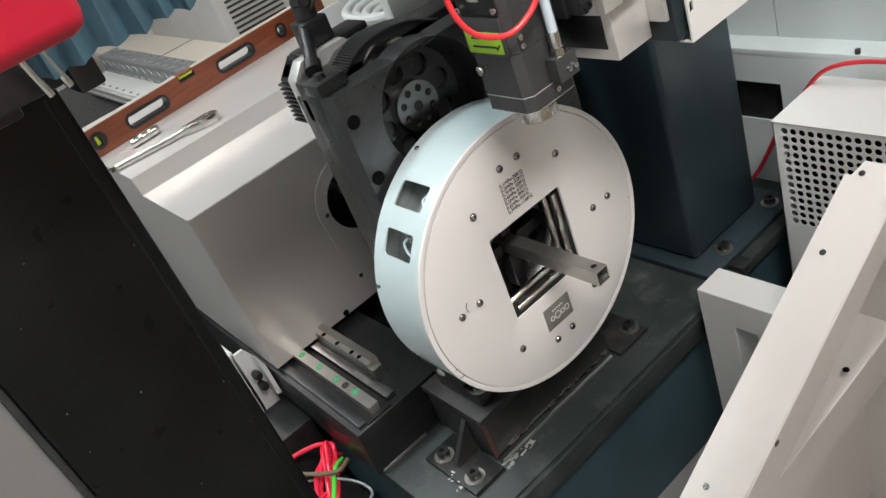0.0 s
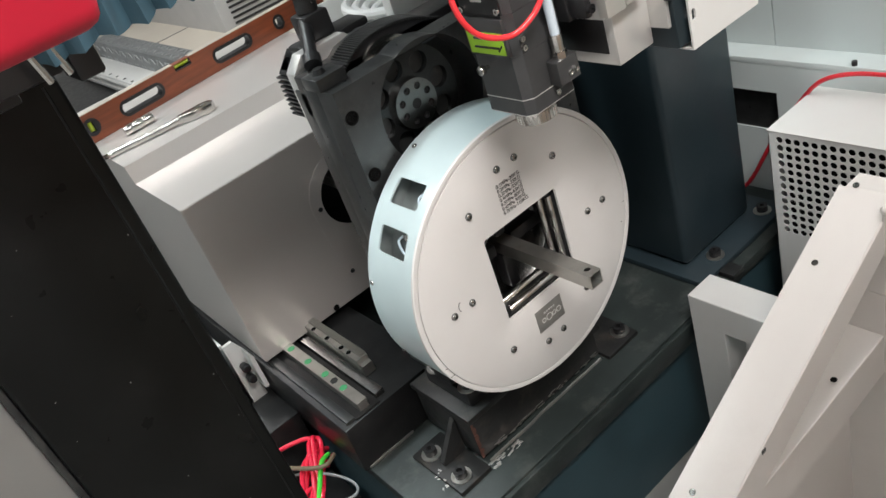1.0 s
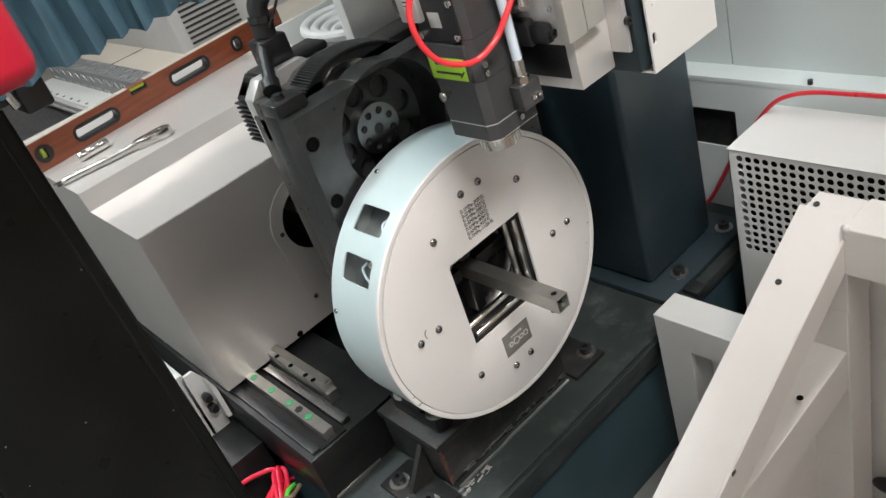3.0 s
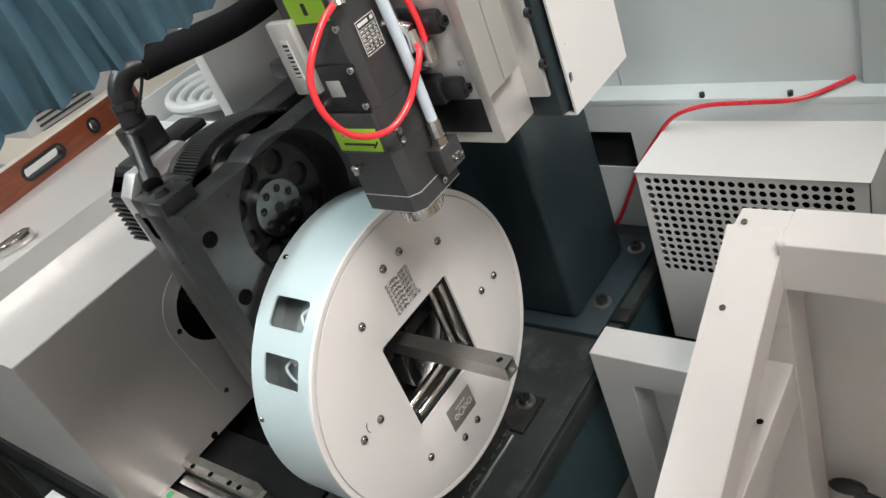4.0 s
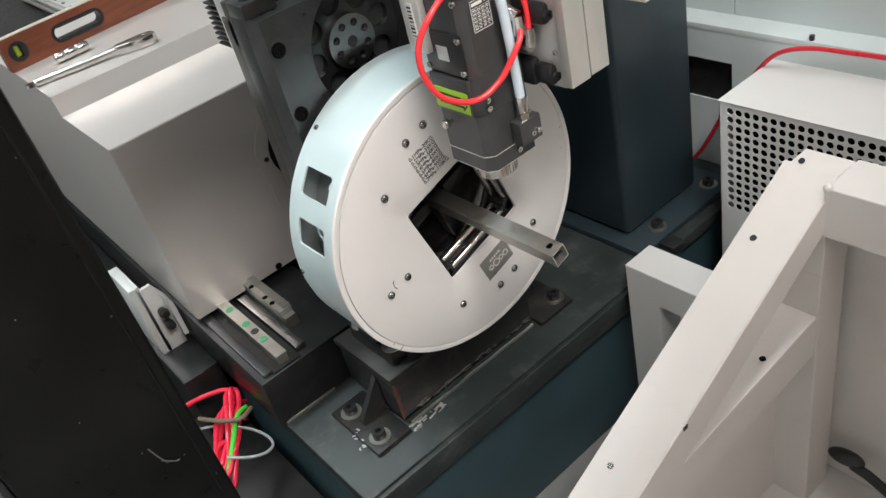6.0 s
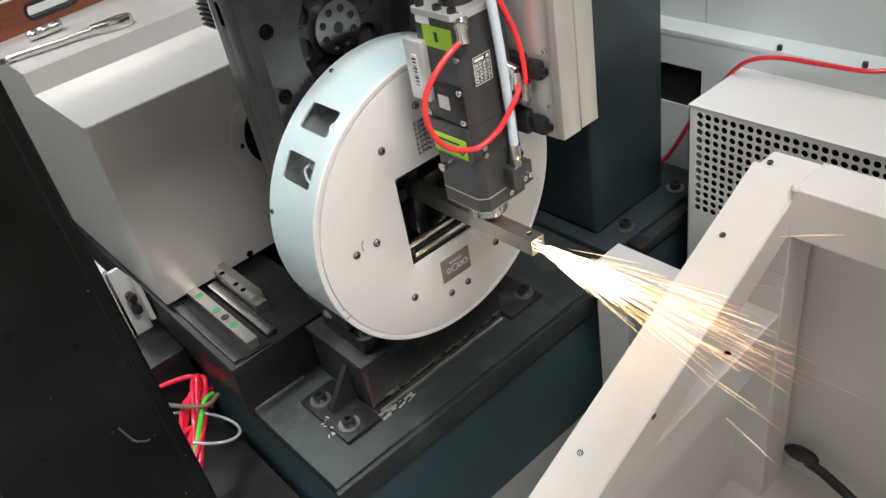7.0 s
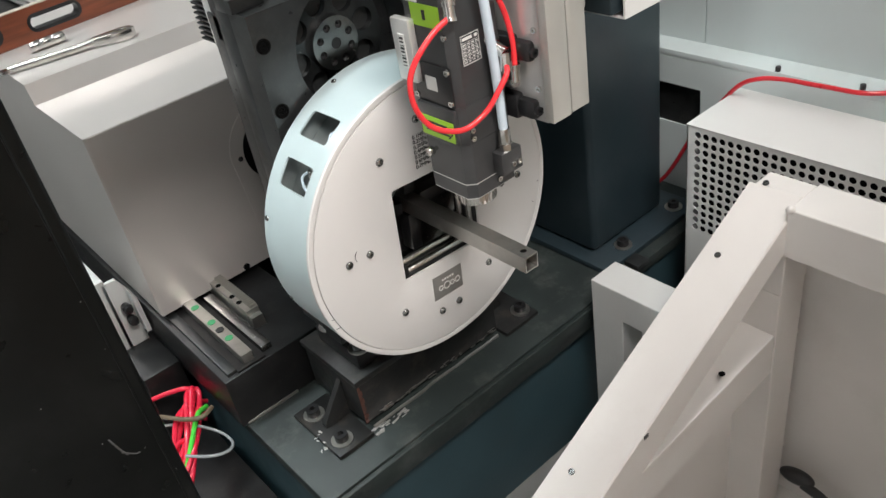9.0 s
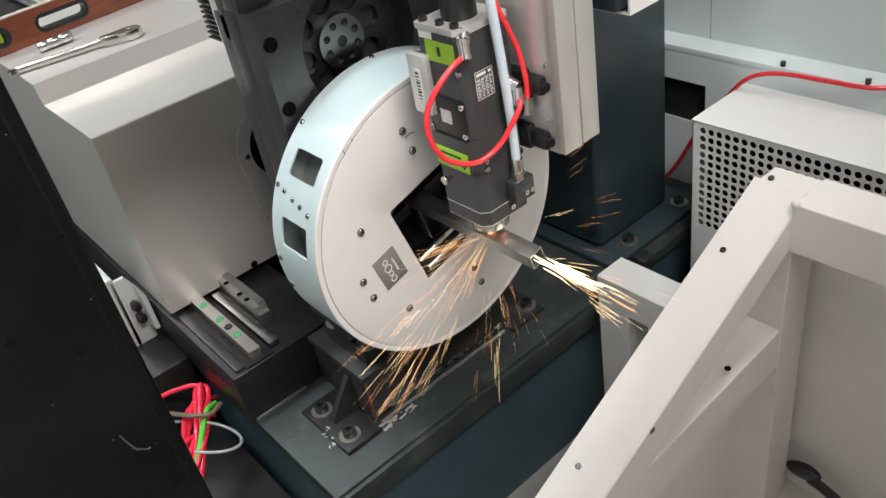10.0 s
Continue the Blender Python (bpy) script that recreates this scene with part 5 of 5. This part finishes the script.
def build_hose_bundle():
    b = thing("hose_bundle", "coil of red, green and clear air hoses in the pit", "hose bundle")
    rng = random.Random(11)
    runs = [[(-0.54, 0.55, -0.45), (-0.46, 0.545, -0.44), (-0.40, 0.52, -0.43), (-0.362, 0.49, -0.435), (-0.36, 0.50, -0.53)]]
    for i in range(10):
        o = rng.uniform(-0.045, 0.045)
        runs.append([(-0.352 + rng.uniform(-0.01, 0.006), 0.50 + 0.5 * o, -0.46 + rng.uniform(-0.02, 0.02)), (-0.372 + 0.6 * o, 0.465 + rng.uniform(-0.02, 0.02), -0.435 + rng.uniform(-0.012, 0.012)), (-0.41 + 0.9 * o, 0.415 + rng.uniform(-0.02, 0.02), -0.445 + rng.uniform(-0.02, 0.015)),
                     (-0.455 + o, 0.36 + rng.uniform(-0.02, 0.02), -0.46 + rng.uniform(-0.02, 0.02)), (-0.52 + o, 0.31 + rng.uniform(-0.03, 0.03), -0.49 + rng.uniform(-0.02, 0.02)), (-0.62, 0.29 + o, -0.56)])
    for r in runs:
        bm = bmesh.new()
        hose(bm, r, 0.0052, 10)
        part("red_hose", bm, BUNDLE_RED, b, "bright red air hose")
    bm = bmesh.new()
    hose(bm, [(-0.362, 0.43, -0.44), (-0.39, 0.405, -0.425), (-0.425, 0.365, -0.435), (-0.465, 0.325, -0.455), (-0.55, 0.28, -0.53)], 0.0052, 10)
    part("green_hose", bm, material("green_hose", (0.08, 0.62, 0.06), 0.25, coat=0.3), b, "bright green air hose")
    bm = bmesh.new()
    ring = [(-0.432 + 0.055 * math.cos(a) - 0.03 * math.sin(a), 0.365 + 0.085 * math.sin(a), -0.435 - 0.02 * math.cos(a)) for a in [radians(120 - 24 * k) for k in range(12)]]
    hose(bm, ring, 0.0032, 12)
    part("clear_hose", bm, material("dull_clear_hose", (0.30, 0.32, 0.33), 0.2, vary=0.05, coat=0.5), b, "clear looped air hose")
    bm = bmesh.new()
    hose(bm, [(-0.45, 0.46, -0.42), (-0.42, 0.40, -0.41), (-0.39, 0.38, -0.415), (-0.36, 0.395, -0.42)], 0.005, 10)
    part("clear_hose", bm, material("smoky_hose", (0.16, 0.12, 0.08), 0.2, coat=0.5), b, "smoky clear air hose")
    c = thing("bed_hose", "short red hose under the chuck", "hose")
    bm = bmesh.new()
    hose(bm, [(-0.221, 0.333, -0.415), (-0.201, 0.338, -0.40), (-0.158, 0.314, -0.37), (-0.11, 0.33, -0.37), (-0.08, 0.36, -0.40)], 0.006, 10)
    part("hose_run", bm, BUNDLE_RED, c)
    bm = bmesh.new()
    hose(bm, [(-0.06, 0.40, -0.10), (-0.075, 0.39, -0.2), (-0.085, 0.37, -0.30), (-0.06, 0.33, -0.415)], 0.008, 10)
    part("black_cable", bm, RUBBER, c, "black cable hanging down")
    part("red_tip", made_box(-0.112, -0.10, 0.385, 0.395, -0.30, -0.27, bevel=0.003), RED_HOSE, c)


# ---- behind the carriage ----
def build_background():
    b = thing("rear_bed", "pale painted long rear bed of the machine", "machine bed", kind="structure")
    part("bed_top", made_box(0.40, 1.3, 1.7, 5.2, -0.17, -0.08, bevel=0.005), BEIGE, b)
    part("bed_side", made_box(0.42, 1.3, 1.7, 5.2, FLOOR, -0.17), BEIGE, b)
    part("panel_joint", made_box(0.40, 1.3, 3.05, 3.058, -0.082, -0.0785), STEEL_DARK, b)
    part("rail_base", made_box(0.18, 0.298, 1.7, 3.47, -0.165, -0.10, bevel=0.004), WHITE, b)
    part("rail_profile", made_box(0.166, 0.18, 1.7, 3.46, -0.125, -0.112, bevel=0.002), ALU, b, "white aluminium rail profile")
    part("rail_profile", made_box(0.160, 0.18, 1.7, 3.46, -0.150, -0.136, bevel=0.002), ALU, b, "white aluminium rail profile")
    part("rail_leg", made_box(-0.9, 0.298, 1.7, 3.9, FLOOR, -0.165), PEDESTAL, b, "dark dusty side shelf")
    bolt = mesh_of("rail_bolt", made_box(-0.006, 0.006, -0.006, 0.006, 0, 0.003, bevel=0.001), STEEL_DARK, 0)
    for k in range(16):
        put(bolt, b, pose(0.195, 1.8 + 0.1 * k, -0.10))
    t = thing("tread_plate", "grey chequered tread plate step", "tread plate")
    part("plate", made_box(0.30, 0.395, 1.75, 3.47, -0.165, -0.02, bevel=0.004), material("tread_steel", (0.22, 0.23, 0.23), 0.45, metal=0.4, vary=0.1, scale=20), t)
    bar = mesh_of("tread_bar", made_box(-0.017, 0.017, -0.005, 0.005, 0, 0.004, bevel=0.002), material("tread_steel_bar", (0.34, 0.35, 0.35), 0.4, metal=0.4), 0)
    for i in range(34):
        for j in range(2):
            put(bar, t, pose(0.324 + j * 0.046, 1.80 + i * 0.049, -0.02, 0, 0, 45 if (i + j) % 2 else -45))
        for j in range(2):
            put(bar, t, Matrix.Translation((0.30, 1.80 + i * 0.049, -0.052 - 0.05 * j)) @ LEFT @ pose(0, 0, 0, 0, 0, 45 if (i + j) % 2 else -45))
    c = thing("grille_cabinet", "grey cabinet with a louvred ventilation grille", "cabinet")
    part("cabinet_body", made_box(0.645, 1.3, 2.6, 3.6, FLOOR, 0.75, bevel=0.006), material("cabinet_grey", (0.42, 0.41, 0.40), 0.5, vary=0.04), c)
    lou = mesh_of("louvre", made_box(0.0, 0.26, -0.006, 0.0, -0.006, 0.004, bevel=0.001), INK, 0)
    for i in range(26):
        put(lou, c, pose(0.70, 2.599, -0.2 + i * 0.024))
    w = thing("rear_cover", "beige-white sheet metal cover behind the housing", "machine cover")
    bm = bmesh.new()
    box(bm, 0.205, 0.46, 0.50, 0.53, 0.262, 0.95, bevel=0.003)
    part("cover_sheet", bm, WHITE, w)
    part("cover_lip", made_box(0.19, 0.46, 0.485, 0.50, 0.245, 0.262, bevel=0.002), WHITE, w)
    part("cover_foot", made_box(0.24, 0.45, 0.52, 0.555, -0.42, 0.25), STEEL_DARK, w)
    h = thing("cable_tray", "white tray holding coiled pale grey hoses", "cable tray")
    part("tray_floor", made_box(0.235, 0.62, 0.54, 0.95, 0.20, 0.212, bevel=0.003), WHITE, h)
    part("tray_wall", made_box(0.228, 0.235, 0.54, 0.95, 0.20, 0.262, bevel=0.002), WHITE, h)
    part("tray_wall", made_box(0.228, 0.62, 0.95, 0.957, 0.20, 0.278, bevel=0.002), WHITE, h)
    part("tray_leg", made_box(0.27, 0.60, 0.56, 0.93, -0.42, 0.20), STEEL_DARK, h)
    for i in range(5):
        bm = bmesh.new()
        r = 0.032 + i * 0.021
        hose(bm, [(0.385 + 0.95 * r * math.cos(a), 0.77 + 1.2 * r * math.sin(a), 0.228 + 0.009 * i) for a in [radians(60 + 30 * k) for k in range(10)]], 0.0125, 10, 4)
        part("coiled_hose", bm, material("pale_grey_hose", (0.6, 0.59, 0.58), 0.5) if i == 0 else bpy.data.materials["pale_grey_hose"], h, "pale grey corrugated hose")


build_bed()
build_rails()
build_pedestal()
build_column()
build_housing()
build_motor()
carriage = build_carriage()
build_limit_switch()
chuck = build_chuck()
tube = build_tube()
head = build_head()
build_z_axis()
build_gantry()
build_door_post()
build_right_side()
level = build_level()
wrench, socket = build_wrench()
build_hose_bundle()
build_background()

# ---- sparks ----
SPARK = material("hot_spark", (1.0, 0.42, 0.16), 0.5, emit=1.5)
SPARK_MID = material("yellow_hot_spark", (1.0, 0.70, 0.38), 0.5, emit=3.6)
SPARK_HOT = material("white_hot_spark", (1.0, 0.80, 0.50), 0.5, emit=6.0)


def spark_bunch(rng, n, length, wide, mat, thick):
    """A few long thin streaks flying along -y and sagging a little, inside a slim bundle."""
    bm = bmesh.new()
    for _ in range(n):
        l = rng.uniform(0.45, 1.0) * length
        y = rng.uniform(-0.5, 0.3) * length
        a, r0 = rng.uniform(0, 6.283), rng.uniform(0, wide)
        r1 = min(r0 + rng.uniform(-wide * 0.2, wide * 1.2), 0.0095)
        b = a + rng.uniform(-0.5, 0.5)
        p, q = Vector((r0 * math.cos(a), y, r0 * math.sin(a))), Vector((r1 * math.cos(b), y - l, r1 * math.sin(b)))
        m = (p + q) / 2 + Vector((0, 0, l * 0.012))
        w = thick * rng.uniform(0.6, 1.2)
        rod(bm, p, m, w * 0.5, 5, r2=w)
        rod(bm, m, q, w, 5, r2=w * 0.35)
    return mesh_of("spark_streaks", bm, mat, 0)


def aimed(place, d):
    return Matrix.Translation(place) @ Vector(d).normalized().to_track_quat("-Y", "Z").to_matrix().to_4x4()


sparks = []
TAG = ("glowing orange sparks flying from the cut tube", "sparks", "spark spray")
MOUTH = Vector((0, -0.207, 0))


def spark(mesh, t, d, far, rng, mouth=MOUTH, hot=False):
    o = tagged(new("spark_streaks", mesh), *TAG, kind="stuff")
    sparks.append((o, t, Vector(d).normalized(), far, 3.6, rng.uniform(0.50, 0.80), mouth, hot))


def jet(t, core, body, stray, reach, seed, spread=0.13, down=0.23, side=0.15):
    """A burst out of the tube's open end at t seconds: a white core, a yellow body and stray streaks."""
    rng = random.Random(seed)

    def way(w):
        return (rng.gauss(side, w), -1.0, -down + rng.gauss(0, w * 0.85))
    for k in range(core):
        u = (k + 0.5) / core
        d = way(spread * 0.75)
        spark(spark_bunch(rng, 8, 0.045 + 0.04 * u, 0.0092, SPARK_HOT, 0.0006), t, d, reach * (0.30 * u - 0.02), rng, hot=True)
    for k in range(body):
        u = rng.random()
        spark(spark_bunch(rng, 3, reach * 0.30, 0.007, SPARK_MID if rng.random() < 0.75 else SPARK, 0.00021), t, way(spread * 0.95), reach * (0.10 + 0.62 * u ** 1.3), rng)
    for k in range(stray):
        u = rng.random()
        spark(spark_bunch(rng, 1, reach * 0.26, 0.004, SPARK if rng.random() < 0.6 else SPARK_MID, 0.00018), t, way(spread * 1.35), reach * (0.05 + 0.95 * u), rng)


def fan(t, ways, seed, thick=0.00011):
    """Streaks thrown off the cut under the nozzle."""
    rng = random.Random(seed)
    for d, far in ways:
        spark(spark_bunch(rng, 2, 0.07, 0.008, SPARK if rng.random() < 0.7 else SPARK_MID, thick), t, d, far, rng, Vector((0, -0.112, 0.012)))


jet(6.8, 26, 66, 26, 0.36, 21)
jet(7.0, 24, 66, 26, 0.36, 22)
jet(7.1, 0, 8, 8, 0.30, 23, 0.10)
jet(7.3, 0, 4, 3, 0.14, 24, 0.12)
jet(7.5, 0, 4, 4, 0.13, 25, 0.16)
jet(7.7, 0, 2, 4, 0.14, 33, 0.16)
jet(7.8, 14, 66, 26, 0.40, 26)
jet(8.0, 18, 66, 26, 0.40, 27, 0.13, 0.25)
jet(8.1, 2, 9, 8, 0.26, 28)
jet(8.3, 1, 6, 4, 0.16, 29, 0.10)
jet(9.7, 0, 3, 3, 0.12, 30, 0.08)
jet(9.9, 1, 7, 4, 0.17, 31, 0.10)
jet(10.0, 2, 10, 6, 0.17, 32, 0.13, 0.25)
rng = random.Random(77)
fan(10.0, [((-1.0 + 0.45 * rng.random() ** 1.6, rng.uniform(-0.10, 0.0), -0.12 - 0.62 * rng.random()), 0.27 * rng.random() ** 0.9) for i in range(62)]
    + [((rng.uniform(-0.5, 0.3), rng.uniform(-0.1, 0.0), -1.0), rng.uniform(0.08, 0.24)) for i in range(16)]
    + [((0.9, -0.05, -0.25), 0.24), ((0.9, -0.02, -0.45), 0.20), ((0.8, -0.1, -0.62), 0.22), ((0.95, 0.0, -0.33), 0.12), ((0.85, 0.0, -0.4), 0.25), ((0.95, 0.02, 0.05), 0.16), ((0.9, 0.05, 0.12), 0.20)]
    + [((-0.9, 0.1, rng.uniform(-0.2, 0.25)), rng.uniform(0.02, 0.10)) for i in range(20)], 78)
bm = bmesh.new()
bmesh.ops.create_icosphere(bm, subdivisions=2, radius=0.0045)
spark(mesh_of("cut_glow", bm, SPARK_HOT, 60), 10.0, (0, -1, 0), 0.0, rng, Vector((-0.003, -0.110, 0.0125)))


def motions():
    turn = [(0, 0), (4.6, 0), (4.7, 1.5), (4.8, 8), (4.9, 14.5), (5.0, 17.5), (5.2, 17.6), (5.7, 17.6), (6.0, 17.6), (6.6, 0), (7.2, -0.6), (7.3, -13.5), (7.4, -14.2), (7.5, -14.2), (7.6, -2), (7.7, 0), (8.2, 0),
            (8.3, 14.5), (8.4, 17.4), (8.7, 17.4), (8.8, 15), (8.9, 6.5), (9.0, -2.9), (9.1, -12), (9.2, -17), (9.3, -17.4), (9.7, -17.4), (9.8, -31), (9.9, -56), (10.0, -74)]
    walk(chuck, [(t, pose(0, 0, 0, 0, -a, 0)) for t, a in turn])
    feed = [(0, 0), (4.6, 0), (4.7, 0.006), (4.8, 0.016), (4.9, 0.027), (5.0, 0.038), (5.1, 0.047), (5.2, 0.055), (5.3, 0.061), (5.4, 0.064), (10.0, 0.064)]

    def fed(t):
        for (a, u), (b, v) in zip(feed, feed[1:]):
            if a <= t <= b:
                return u + (v - u) * (t - a) / (b - a)

    def angle(t):
        for (a, u), (b, v) in zip(turn, turn[1:]):
            if a <= t <= b:
                return u + (v - u) * (t - a) / (b - a)
    times = sorted({t for t, _ in turn} | {t for t, _ in feed})
    walk(tube, [(t, pose(0, -0.143 - fed(t), 0, 0, -angle(t), 0)) for t in times])
    for ob, m in ((carriage, pose(0, 0, 0)), (level, pose(0, 1.142, 0.1765, 0, 0, 6.4)), (wrench, pose(-0.350, 0.944, 0.1765, 0, 0, -10.5)), (socket, pose(-0.262, 1.030, 0.1765, 0, 0, 3))):
        walk(ob, [(t, Matrix.Translation((0, 0.064 - u, 0)) @ m) for t, u in feed])
    drop = [(0, 0, 0.270), (5.2, 0, 0.270), (5.5, -0.004, 0.246), (5.7, 0, 0.190), (6.2, 0, 0.06), (6.6, 0, 0.0168), (7.0, -0.003, 0.0168), (7.2, -0.001, 0.0168), (7.3, 0.005, 0.0168), (7.5, 0.005, 0.0168), (7.7, -0.004, 0.0168), (8.0, -0.008, 0.0168),
            (8.2, -0.008, 0.0168), (8.3, -0.010, 0.030), (8.5, -0.011, 0.054), (8.7, -0.004, 0.068), (9.0, 0, 0.068), (9.3, 0.004, 0.06), (9.4, 0.006, 0.040), (9.5, 0.007, 0.0168), (9.7, 0.003, 0.0168), (10.0, -0.006, 0.0168)]
    walk(head, [(t, pose(0, -0.106 + y, z)) for t, y, z in drop])
    for o, t, d, far, v, depth, mouth, hot in sparks:
        rest = aimed((0, mouth.y + depth, 0), (0, -1, 0))
        out = t - max(far, 0.0) / v
        path = [(0.0, rest), (out - 0.1, rest), (out - 0.02, aimed((0, mouth.y + 0.10, 0), (0, -1, 0))), (out - 0.004, aimed(mouth, d)), (t, aimed(mouth + d * far, d))]
        if t + 0.1 <= 9.95:
            low = Vector((d.x, d.y, d.z - 0.7))
            land = mouth + d * (far + (0.12 if hot else 0.27))
            path.append((t + (0.03 if hot else 0.1), aimed(land, low)))
            path.append((t + (0.07 if hot else 0.2), aimed((land.x + 0.02, land.y, FLOOR - 0.2), (low.x, low.y, low.z - 1))))
        if path[-1][0] < 9.99:
            path.append((10.0, path[-1][1]))
        walk(o, path)


motions()
